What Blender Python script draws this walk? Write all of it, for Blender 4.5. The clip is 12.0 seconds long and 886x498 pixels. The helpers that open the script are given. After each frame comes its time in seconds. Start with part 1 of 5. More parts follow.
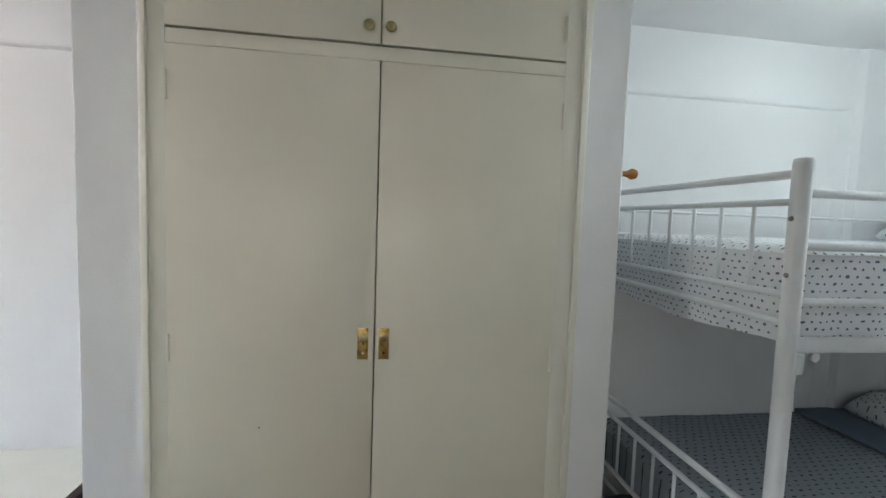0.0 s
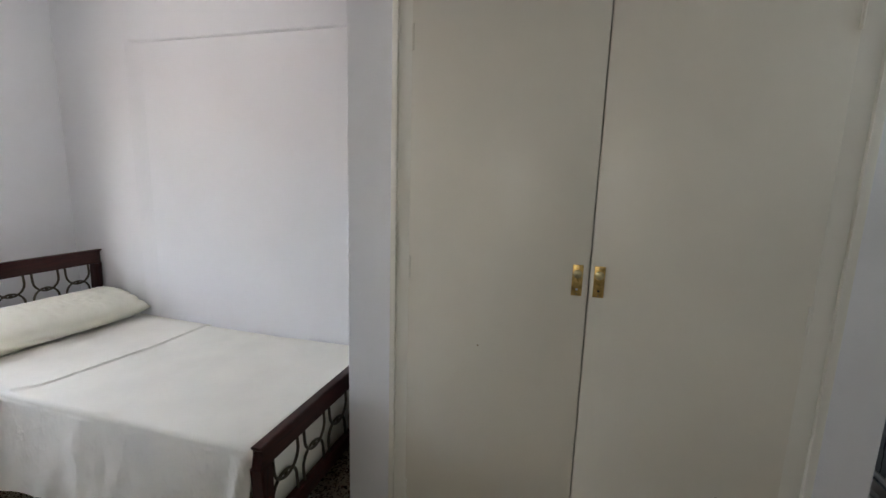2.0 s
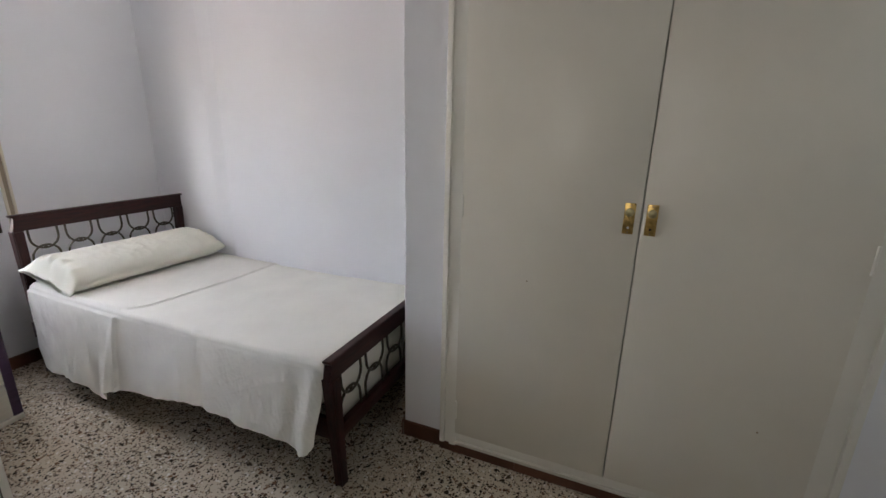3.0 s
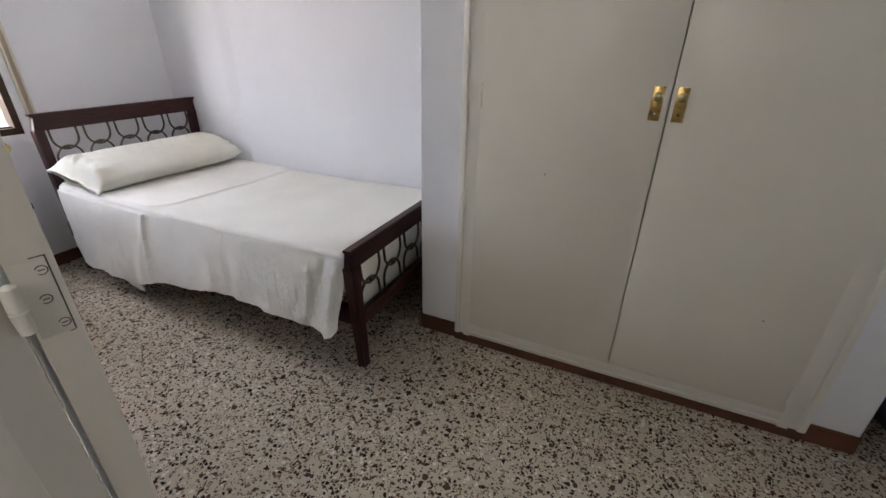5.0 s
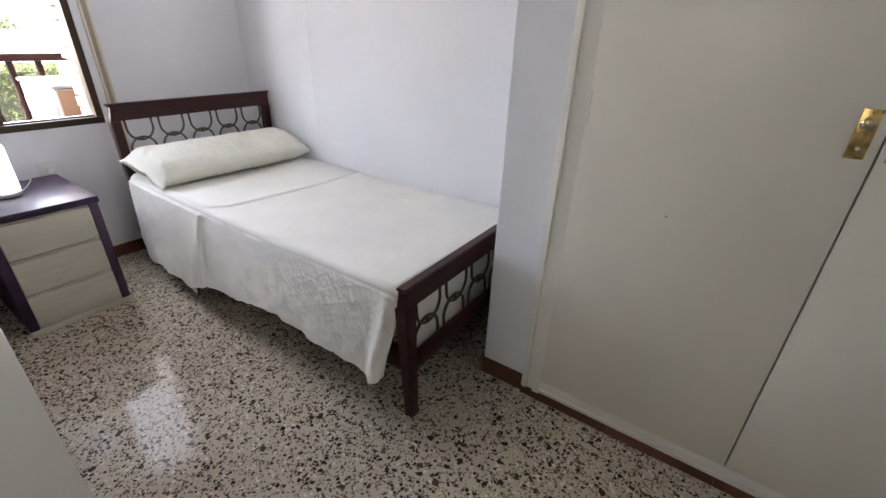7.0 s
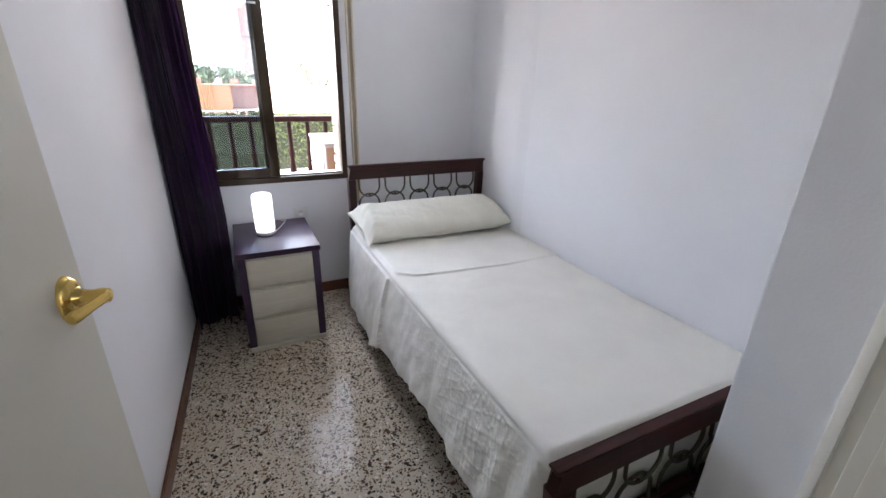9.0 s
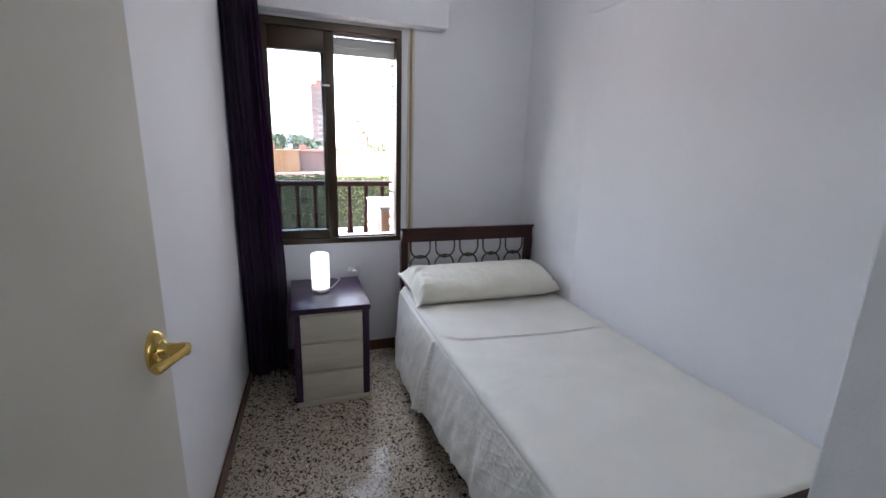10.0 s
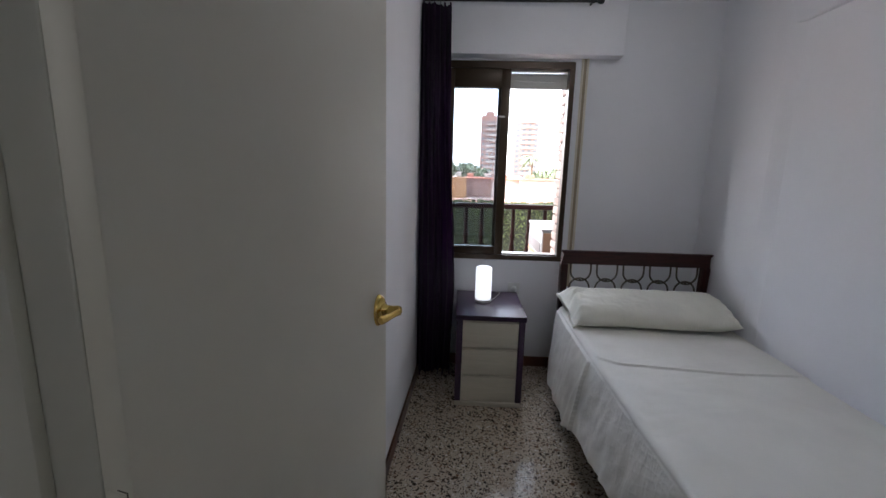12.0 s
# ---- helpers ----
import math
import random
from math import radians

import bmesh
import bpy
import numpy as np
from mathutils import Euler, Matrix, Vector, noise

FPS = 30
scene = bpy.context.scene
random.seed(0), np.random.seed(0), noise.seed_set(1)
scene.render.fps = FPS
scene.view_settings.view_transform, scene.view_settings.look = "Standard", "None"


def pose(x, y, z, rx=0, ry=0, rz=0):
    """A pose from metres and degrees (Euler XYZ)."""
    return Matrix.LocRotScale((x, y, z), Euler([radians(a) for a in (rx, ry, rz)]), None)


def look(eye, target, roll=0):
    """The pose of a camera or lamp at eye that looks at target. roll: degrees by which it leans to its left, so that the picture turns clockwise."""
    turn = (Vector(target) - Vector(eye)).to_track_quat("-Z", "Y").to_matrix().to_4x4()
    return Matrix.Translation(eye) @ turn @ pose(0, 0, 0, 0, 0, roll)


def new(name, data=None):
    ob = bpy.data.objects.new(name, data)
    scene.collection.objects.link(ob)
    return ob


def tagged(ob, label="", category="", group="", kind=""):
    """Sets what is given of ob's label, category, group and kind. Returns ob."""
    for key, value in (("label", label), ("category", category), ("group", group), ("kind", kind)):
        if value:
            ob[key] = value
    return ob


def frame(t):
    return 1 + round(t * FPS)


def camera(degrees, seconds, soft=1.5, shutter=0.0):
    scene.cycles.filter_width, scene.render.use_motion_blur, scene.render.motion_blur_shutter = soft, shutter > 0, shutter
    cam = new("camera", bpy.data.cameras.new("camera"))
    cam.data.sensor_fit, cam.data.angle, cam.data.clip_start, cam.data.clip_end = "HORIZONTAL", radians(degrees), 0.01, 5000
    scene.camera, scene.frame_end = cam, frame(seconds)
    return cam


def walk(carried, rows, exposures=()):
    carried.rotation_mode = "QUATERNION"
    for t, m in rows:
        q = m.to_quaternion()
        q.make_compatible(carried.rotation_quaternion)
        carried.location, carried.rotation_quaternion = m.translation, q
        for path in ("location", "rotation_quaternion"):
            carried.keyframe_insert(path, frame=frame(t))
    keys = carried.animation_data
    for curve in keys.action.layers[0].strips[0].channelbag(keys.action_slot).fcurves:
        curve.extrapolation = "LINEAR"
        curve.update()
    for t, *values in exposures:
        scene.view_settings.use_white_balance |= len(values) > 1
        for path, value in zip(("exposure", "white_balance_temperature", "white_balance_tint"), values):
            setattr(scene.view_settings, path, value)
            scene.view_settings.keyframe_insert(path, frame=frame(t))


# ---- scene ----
cam = camera(92.7, 12.0)
PATH = [
    (0, (0.161, 0.014, 1.535), (0.444, 1.989, 1.397), 2.0),
    (0.5, (0.131, 0.013, 1.533), (0.201, 2.005, 1.37), 2.0),
    (1, (0.1, 0.008, 1.524), (-0.036, 1.995, 1.342), 1.9),
    (1.5, (0.063, -0.011, 1.511), (-0.296, 1.946, 1.31), 1.7),
    (2, (0.053, -0.034, 1.442), (-0.489, 1.862, 1.112), 1.7),
    (2.5, (0.052, -0.086, 1.409), (-0.599, 1.755, 0.977), 1.6),
    (3, (0.064, -0.12, 1.394), (-0.669, 1.661, 0.856), 1.2),
    (5, (0.083, -0.159, 1.293), (-0.663, 1.476, 0.414), 0.9),
    (5.5, (0.055, -0.103, 1.29), (-0.684, 1.505, 0.358), 1.0),
    (6, (-0.001, 0.01, 1.288), (-0.786, 1.594, 0.354), 0.9),
    (6.5, (-0.044, 0.09, 1.298), (-0.927, 1.624, 0.367), 1.0),
    (6.7, (-0.07, 0.091, 1.287), (-0.996, 1.614, 0.38), 1.7),
    (8.3, (-0.265, 0.412, 1.34), (-1.682, 1.528, 0.476), 0.6),
    (8.5, (-0.3, 0.379, 1.372), (-1.78, 1.425, 0.525), 1.5),
    (9, (-0.299, 0.409, 1.397), (-1.971, 1.229, 0.668), 1.5),
    (9.5, (-0.283, 0.408, 1.414), (-2.05, 1.127, 0.814), 1.5),
    (10, (-0.275, 0.394, 1.427), (-2.112, 1.033, 0.963), 1.7),
    (10.5, (-0.266, 0.388, 1.432), (-2.145, 0.957, 1.055), 1.5),
    (11, (-0.249, 0.379, 1.427), (-2.172, 0.806, 1.078), 1.6),
    (11.5, (-0.209, 0.369, 1.409), (-2.168, 0.564, 1.054), 1.8),
    (12, (-0.112, 0.344, 1.406), (-2.077, 0.261, 1.044), 1.5),
]
EXPOSURES = [(0.0, 4.64, 6520, 5), (1.0, 4.56, 6520, 7), (2.5, 4.14, 6620, 11), (5.5, 4.46, 6560, 14), (6.7, 4.52, 6500, 14), (8.5, 4.43, 6250, 14), (9.0, 4.28, 6200, 13), (9.5, 4.02, 6120, 12), (10.0, 3.80, 6050, 12), (11.0, 3.40, 6050, 11), (12.0, 3.18, 6150, 12)]
walk(cam, [(t, look(eye, target, roll)) for t, eye, target, roll in PATH], EXPOSURES)


# ---- world, sun, lamps ----
def make_light():
    world = bpy.data.worlds.new("sky")
    world.use_nodes = True
    scene.world = world
    nt = world.node_tree
    sky = nt.nodes.new("ShaderNodeTexSky")
    sky.sky_type, sky.sun_disc = "NISHITA", False
    sky.sun_elevation, sky.sun_rotation = radians(48), radians(169.5)
    sky.dust_density, sky.air_density = 3.0, 1.2
    veil = nt.nodes.new("ShaderNodeMix")
    veil.data_type = "RGBA"
    veil.inputs[0].default_value = 0.45
    veil.inputs[7].default_value = (7.0, 7.0, 7.1, 1)
    nt.links.new(sky.outputs[0], veil.inputs[6])
    nt.links.new(veil.outputs[2], nt.nodes["Background"].inputs[0])
    nt.nodes["Background"].inputs[1].default_value = SKY
    sun = bpy.data.lights.new("sun", "SUN")
    sun.energy, sun.angle, sun.color = SUN, radians(0.6), (1.0, 0.95, 0.88)
    ob = new("sun", sun)
    ob.matrix_world = look((0, 0, 20), (-2.5, 13.5, 5))
    # Added area lamp in the assumed east window's opening, out of view.
    lamp = bpy.data.lights.new("assumed_window_light", "AREA")
    lamp.shape, lamp.size, lamp.size_y, lamp.energy, lamp.color = "RECTANGLE", 0.84, 0.55, WINDOW_R, (0.80, 0.93, 1.0)
    ob = new("assumed_window_light", lamp)
    ob.matrix_world = look((3.42, 0.62, 1.78), (2.4, 0.66, 1.74))
    # Added unseen lamp before the solid hall wall, for light through the doorway.
    hall = bpy.data.lights.new("added_hall_light", "AREA")
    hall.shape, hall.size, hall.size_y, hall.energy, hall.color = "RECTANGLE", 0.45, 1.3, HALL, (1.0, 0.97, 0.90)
    ob = new("added_hall_light", hall)
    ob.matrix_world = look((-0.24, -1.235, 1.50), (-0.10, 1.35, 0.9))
    for x, y, watts, color in LAMPS:
        bulb = bpy.data.lights.new("ceiling_bulb", "POINT")
        bulb.energy, bulb.shadow_soft_size, bulb.color = watts, 0.045, color
        ob = new("ceiling_bulb", bulb)
        ob.location = (x, y, 2.36)


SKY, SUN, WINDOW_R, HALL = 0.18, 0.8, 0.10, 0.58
LAMPS = ((-1.90, 1.02, 0.46, (1.0, 0.97, 0.95)), (2.10, 1.10, 0.44, (0.90, 1.0, 1.0)))
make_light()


# ---- materials ----
def mat(name, color, rough=0.5, metal=0.0, var=0.06, scale=3.0, bump=0.0, bscale=80.0, coat=0.0, second=None, trans=0.0, stretch=None, objvar=0.0, island=0.0, sheer=0.0):
    """A painted or solid surface: two scales of variation and fine relief."""
    m = bpy.data.materials.new(name)
    m.use_nodes = True
    nt = m.node_tree
    n, l = nt.nodes, nt.links
    b = n["Principled BSDF"]
    b.inputs["Roughness"].default_value = rough
    b.inputs["Metallic"].default_value = metal
    b.inputs["Coat Weight"].default_value = coat
    b.inputs["Coat Roughness"].default_value = 0.15
    geo = n.new("ShaderNodeNewGeometry")
    vec = geo.outputs["Position"]
    if stretch:
        mp = n.new("ShaderNodeMapping")
        mp.inputs["Scale"].default_value = stretch
        l.new(vec, mp.inputs[0])
        vec = mp.outputs[0]
    big = n.new("ShaderNodeTexNoise")
    big.inputs["Scale"].default_value, big.inputs["Detail"].default_value = scale, 4
    l.new(vec, big.inputs["Vector"])
    fine = n.new("ShaderNodeTexNoise")
    fine.inputs["Scale"].default_value, fine.inputs["Detail"].default_value = bscale, 3
    l.new(vec, fine.inputs["Vector"])
    mix = n.new("ShaderNodeMix")
    mix.data_type = "RGBA"
    lo = [c * (1 - var) for c in color]
    hi = [min(1, c * (1 + var)) for c in (second or color)]
    mix.inputs[6].default_value, mix.inputs[7].default_value = (*lo, 1), (*hi, 1)
    ramp = n.new("ShaderNodeMapRange")
    ramp.inputs["From Min"].default_value, ramp.inputs["From Max"].default_value = 0.35, 0.65
    l.new(big.outputs["Fac"], ramp.inputs[0])
    l.new(ramp.outputs[0], mix.inputs[0])
    col = mix.outputs[2]
    if objvar or island:
        src = n.new("ShaderNodeObjectInfo").outputs["Random"] if objvar else geo.outputs["Random Per Island"]
        a = objvar or island
        r2 = n.new("ShaderNodeMapRange")
        r2.inputs["To Min"].default_value, r2.inputs["To Max"].default_value = 1 - a, 1 + a
        l.new(src, r2.inputs[0])
        hsv = n.new("ShaderNodeHueSaturation")
        l.new(r2.outputs[0], hsv.inputs["Value"])
        l.new(col, hsv.inputs["Color"])
        col = hsv.outputs[0]
    l.new(col, b.inputs["Base Color"])
    rr = n.new("ShaderNodeMapRange")
    rr.inputs["To Min"].default_value, rr.inputs["To Max"].default_value = max(0.02, rough - 0.08), min(1, rough + 0.08)
    l.new(fine.outputs["Fac"], rr.inputs[0])
    l.new(rr.outputs[0], b.inputs["Roughness"])
    if bump:
        bp = n.new("ShaderNodeBump")
        bp.inputs["Strength"].default_value, bp.inputs["Distance"].default_value = min(1, bump), 0.002
        l.new(fine.outputs["Fac"], bp.inputs["Height"])
        l.new(bp.outputs[0], b.inputs["Normal"])
    if trans:
        b.inputs["Subsurface Weight"].default_value = 0.0
        tr = n.new("ShaderNodeBsdfTranslucent")
        l.new(col, tr.inputs[0])
        ms = n.new("ShaderNodeMixShader")
        ms.inputs[0].default_value = trans
        l.new(b.outputs[0], ms.inputs[1])
        l.new(tr.outputs[0], ms.inputs[2])
        out = ms.outputs[0]
        if sheer:
            clear = n.new("ShaderNodeBsdfTransparent")
            m2 = n.new("ShaderNodeMixShader")
            m2.inputs[0].default_value = sheer
            l.new(out, m2.inputs[1])
            l.new(clear.outputs[0], m2.inputs[2])
            out = m2.outputs[0]
        l.new(out, n["Material Output"].inputs[0])
    return m


def mat_terrazzo():
    """Cream cement with crowded brown and black marble chips, lightly polished; each tile cut from another place."""
    m = bpy.data.materials.new("terrazzo")
    m.use_nodes = True
    nt = m.node_tree
    n, l = nt.nodes, nt.links
    b = n["Principled BSDF"]
    geo = n.new("ShaderNodeNewGeometry")
    info = n.new("ShaderNodeObjectInfo")
    off = n.new("ShaderNodeVectorMath")
    off.operation = "SCALE"
    comb = n.new("ShaderNodeCombineXYZ")
    l.new(info.outputs["Random"], comb.inputs[0])
    l.new(info.outputs["Random"], comb.inputs[2])
    l.new(comb.outputs[0], off.inputs[0])
    off.inputs["Scale"].default_value = 37.0
    add = n.new("ShaderNodeVectorMath")
    l.new(geo.outputs["Position"], add.inputs[0])
    l.new(off.outputs[0], add.inputs[1])
    warp = n.new("ShaderNodeTexNoise")
    warp.inputs["Scale"].default_value = 60
    l.new(add.outputs[0], warp.inputs["Vector"])
    w2 = n.new("ShaderNodeVectorMath")
    w2.operation = "MULTIPLY_ADD"
    l.new(warp.outputs["Color"], w2.inputs[0])
    w2.inputs[1].default_value = (0.007, 0.007, 0.007)
    l.new(add.outputs[0], w2.inputs[2])

    def chips(scale, share, margin):
        """Broken angular chips: the share of the cells that hold one, each shrunk by a margin that varies."""
        cell, rim = (n.new("ShaderNodeTexVoronoi") for _ in range(2))
        rim.feature = "DISTANCE_TO_EDGE"
        for v in (cell, rim):
            v.inputs["Scale"].default_value = scale
            l.new(w2.outputs[0], v.inputs["Vector"])
        sep = n.new("ShaderNodeSeparateColor")
        l.new(cell.outputs["Color"], sep.inputs[0])
        pick = n.new("ShaderNodeMath")
        pick.operation = "LESS_THAN"
        l.new(sep.outputs[0], pick.inputs[0])
        pick.inputs[1].default_value = share
        shrink = n.new("ShaderNodeMath")
        shrink.operation = "MULTIPLY_ADD"
        l.new(sep.outputs[2], shrink.inputs[0])
        shrink.inputs[1].default_value, shrink.inputs[2].default_value = -margin, 0.0
        less = n.new("ShaderNodeMath")
        l.new(rim.outputs["Distance"], less.inputs[0])
        l.new(shrink.outputs[0], less.inputs[1])
        edge = n.new("ShaderNodeMapRange")
        edge.inputs["From Min"].default_value, edge.inputs["From Max"].default_value = 0.02, 0.06
        l.new(less.outputs[0], edge.inputs[0])
        both = n.new("ShaderNodeMath")
        both.operation = "MULTIPLY"
        l.new(edge.outputs[0], both.inputs[0])
        l.new(pick.outputs[0], both.inputs[1])
        return both.outputs[0], sep.outputs[1]

    def blend(fac, a, c):
        mx = n.new("ShaderNodeMix")
        mx.data_type = "RGBA"
        l.new(fac, mx.inputs[0])
        for sock, v in ((6, a), (7, c)):
            if isinstance(v, tuple):
                mx.inputs[sock].default_value = (*v, 1)
            else:
                l.new(v, mx.inputs[sock])
        return mx.outputs[2]

    def ramp(src, stops):
        r = n.new("ShaderNodeValToRGB")
        r.color_ramp.interpolation = "CONSTANT"
        el = r.color_ramp.elements
        for i, (p, c) in enumerate(stops):
            e = el[i] if i < 2 else el.new(p)
            e.position, e.color = p, (*c, 1)
        l.new(src, r.inputs[0])
        return r.outputs[0]

    big = n.new("ShaderNodeTexNoise")
    big.inputs["Scale"].default_value, big.inputs["Detail"].default_value = 2.2, 5
    l.new(geo.outputs["Position"], big.inputs["Vector"])
    base = blend(big.outputs["Fac"], (0.40, 0.335, 0.255), (0.50, 0.43, 0.34))
    f3, r3 = chips(88, 0.40, 0.16)
    base = blend(f3, base, ramp(r3, [(0, (0.46, 0.40, 0.32)), (0.55, (0.62, 0.57, 0.50)), (0.85, (0.30, 0.24, 0.18))]))
    f4, r4 = chips(150, 0.27, 0.14)
    base = blend(f4, base, ramp(r4, [(0, (0.05, 0.036, 0.026)), (0.4, (0.12, 0.075, 0.048)), (0.75, (0.03, 0.026, 0.022))]))
    f1, r1 = chips(84, 0.30, 0.22)
    base = blend(f1, base, ramp(r1, [(0, (0.035, 0.025, 0.018)), (0.35, (0.085, 0.048, 0.030)), (0.6, (0.022, 0.019, 0.017)), (0.85, (0.17, 0.10, 0.055))]))
    f2, r2 = chips(52, 0.095, 0.24)
    base = blend(f2, base, ramp(r2, [(0, (0.04, 0.033, 0.026)), (0.5, (0.075, 0.055, 0.038)), (0.8, (0.14, 0.08, 0.05))]))
    l.new(base, b.inputs["Base Color"])
    rr = n.new("ShaderNodeMapRange")
    rr.inputs["To Min"].default_value, rr.inputs["To Max"].default_value = 0.075, 0.12
    l.new(big.outputs["Fac"], rr.inputs[0])
    l.new(rr.outputs[0], b.inputs["Roughness"])
    b.inputs["Specular IOR Level"].default_value = 0.065
    bp = n.new("ShaderNodeBump")
    bp.inputs["Strength"].default_value, bp.inputs["Distance"].default_value = 0.05, 0.001
    l.new(warp.outputs["Fac"], bp.inputs["Height"])
    l.new(bp.outputs[0], b.inputs["Normal"])
    return m


def mat_wood(name, dark, light, rough, axis="X", coat=0.3, scale=14, spec=0.5):
    m = bpy.data.materials.new(name)
    m.use_nodes = True
    nt = m.node_tree
    n, l = nt.nodes, nt.links
    b = n["Principled BSDF"]
    tc = n.new("ShaderNodeNewGeometry")
    mp = n.new("ShaderNodeMapping")
    s = {"X": (0.08, 1, 1), "Y": (1, 0.08, 1), "Z": (1, 1, 0.08)}[axis]
    mp.inputs["Scale"].default_value = s
    l.new(tc.outputs["Position"], mp.inputs[0])
    nz = n.new("ShaderNodeTexNoise")
    nz.inputs["Scale"].default_value, nz.inputs["Detail"].default_value, nz.inputs["Distortion"].default_value = scale * 6, 6, 1.2
    l.new(mp.outputs[0], nz.inputs["Vector"])
    mix = n.new("ShaderNodeMix")
    mix.data_type = "RGBA"
    mix.inputs[6].default_value, mix.inputs[7].default_value = (*dark, 1), (*light, 1)
    mr = n.new("ShaderNodeMapRange")
    mr.inputs["From Min"].default_value, mr.inputs["From Max"].default_value = 0.3, 0.7
    l.new(nz.outputs["Fac"], mr.inputs[0])
    l.new(mr.outputs[0], mix.inputs[0])
    l.new(mix.outputs[2], b.inputs["Base Color"])
    b.inputs["Roughness"].default_value = rough
    b.inputs["Coat Weight"].default_value = coat
    b.inputs["Coat Roughness"].default_value = 0.2
    b.inputs["Specular IOR Level"].default_value = spec
    bp = n.new("ShaderNodeBump")
    bp.inputs["Strength"].default_value, bp.inputs["Distance"].default_value = 0.2, 0.001
    l.new(nz.outputs["Fac"], bp.inputs["Height"])
    l.new(bp.outputs[0], b.inputs["Normal"])
    return m


def mat_dots(name, base, dot, pitch, radius, axes, stretch=1.0, rough=0.85):
    """Printed cotton: small dots in staggered rows, laid out in two world axes."""
    m = bpy.data.materials.new(name)
    m.use_nodes = True
    nt = m.node_tree
    n, l = nt.nodes, nt.links
    b = n["Principled BSDF"]
    b.inputs["Roughness"].default_value = rough
    geo = n.new("ShaderNodeNewGeometry")
    sep = n.new("ShaderNodeSeparateXYZ")
    jit = n.new("ShaderNodeTexNoise")
    jit.inputs["Scale"].default_value = 28
    l.new(geo.outputs["Position"], jit.inputs["Vector"])
    mv = n.new("ShaderNodeVectorMath")
    mv.operation = "MULTIPLY_ADD"
    mv.inputs[1].default_value = (0.022, 0.022, 0.016)
    l.new(jit.outputs["Color"], mv.inputs[0])
    l.new(geo.outputs["Position"], mv.inputs[2])
    l.new(mv.outputs[0], sep.inputs[0])

    def math_node(op, a, c=None):
        k = n.new("ShaderNodeMath")
        k.operation = op
        for i, v in enumerate((a, c)):
            if v is None:
                continue
            if isinstance(v, (int, float)):
                k.inputs[i].default_value = v
            else:
                l.new(v, k.inputs[i])
        return k.outputs[0]

    def along(letters):
        out = sep.outputs[letters[0]]
        for a in letters[1:]:
            out = math_node("ADD", out, sep.outputs[a])
        return out
    u = math_node("DIVIDE", along(axes[0]), pitch)
    v = math_node("DIVIDE", along(axes[1]), pitch * 0.7)
    row = math_node("FLOOR", v)
    odd = math_node("MULTIPLY", math_node("MODULO", row, 2.0), 0.5)
    fu = math_node("SUBTRACT", math_node("FRACT", math_node("ADD", math_node("ADD", u, odd), 100.0)), 0.5)
    fv = math_node("MULTIPLY", math_node("SUBTRACT", math_node("FRACT", math_node("ADD", v, 100.0)), 0.5), stretch)
    d = math_node("SQRT", math_node("ADD", math_node("MULTIPLY", fu, fu), math_node("MULTIPLY", fv, fv)))
    hit = n.new("ShaderNodeMapRange")
    hit.inputs["From Min"].default_value, hit.inputs["From Max"].default_value = radius + 0.03, radius - 0.03
    l.new(d, hit.inputs[0])
    nz = n.new("ShaderNodeTexNoise")
    nz.inputs["Scale"].default_value = 18
    l.new(geo.outputs["Position"], nz.inputs["Vector"])
    cm = n.new("ShaderNodeMix")
    cm.data_type = "RGBA"
    cm.inputs[6].default_value = (*[c * 0.93 for c in base], 1)
    cm.inputs[7].default_value = (*base, 1)
    l.new(nz.outputs["Fac"], cm.inputs[0])
    mix = n.new("ShaderNodeMix")
    mix.data_type = "RGBA"
    l.new(hit.outputs[0], mix.inputs[0])
    l.new(cm.outputs[2], mix.inputs[6])
    mix.inputs[7].default_value = (*dot, 1)
    l.new(mix.outputs[2], b.inputs["Base Color"])
    return m


def mat_glass(name="glass", tint=(0.9, 0.93, 0.93), alpha=0.9):
    m = bpy.data.materials.new(name)
    m.use_nodes = True
    nt = m.node_tree
    n, l = nt.nodes, nt.links
    n.remove(n["Principled BSDF"])
    t = n.new("ShaderNodeBsdfTransparent")
    t.inputs[0].default_value = (*tint, 1)
    g = n.new("ShaderNodeBsdfGlossy")
    g.inputs["Roughness"].default_value = 0.02
    f = n.new("ShaderNodeFresnel")
    f.inputs[0].default_value = 1.45
    s = n.new("ShaderNodeMixShader")
    l.new(f.outputs[0], s.inputs[0])
    l.new(t.outputs[0], s.inputs[1])
    l.new(g.outputs[0], s.inputs[2])
    l.new(s.outputs[0], n["Material Output"].inputs[0])
    return m


def mat_glow(name, color, strength):
    m = bpy.data.materials.new(name)
    m.use_nodes = True
    b = m.node_tree.nodes["Principled BSDF"]
    b.inputs["Base Color"].default_value = (0.8, 0.8, 0.8, 1)
    b.inputs["Emission Color"].default_value = (*color, 1)
    b.inputs["Emission Strength"].default_value = strength
    b.inputs["Roughness"].default_value = 0.35
    return m


M_WALL = mat("white_wall_paint", (0.77, 0.775, 0.80), 0.75, var=0.025, scale=1.6, bump=0.35, bscale=140)
M_CEIL = mat("ceiling_paint", (0.80, 0.80, 0.81), 0.85, var=0.02, bump=0.2, bscale=90)
M_LEAFDOOR = mat("grey_cream_paint", (0.66, 0.63, 0.555), 0.60, var=0.03, scale=1.8, bump=0.25, bscale=45)
M_DOOR = mat("cream_gloss_paint", (0.665, 0.63, 0.545), 0.42, var=0.03, scale=2.2, bump=0.14, bscale=45, coat=0.1)
M_CASING = mat("cream_trim_paint", (0.71, 0.69, 0.62), 0.36, var=0.02, scale=1.5, bump=0.06, bscale=60, coat=0.1)
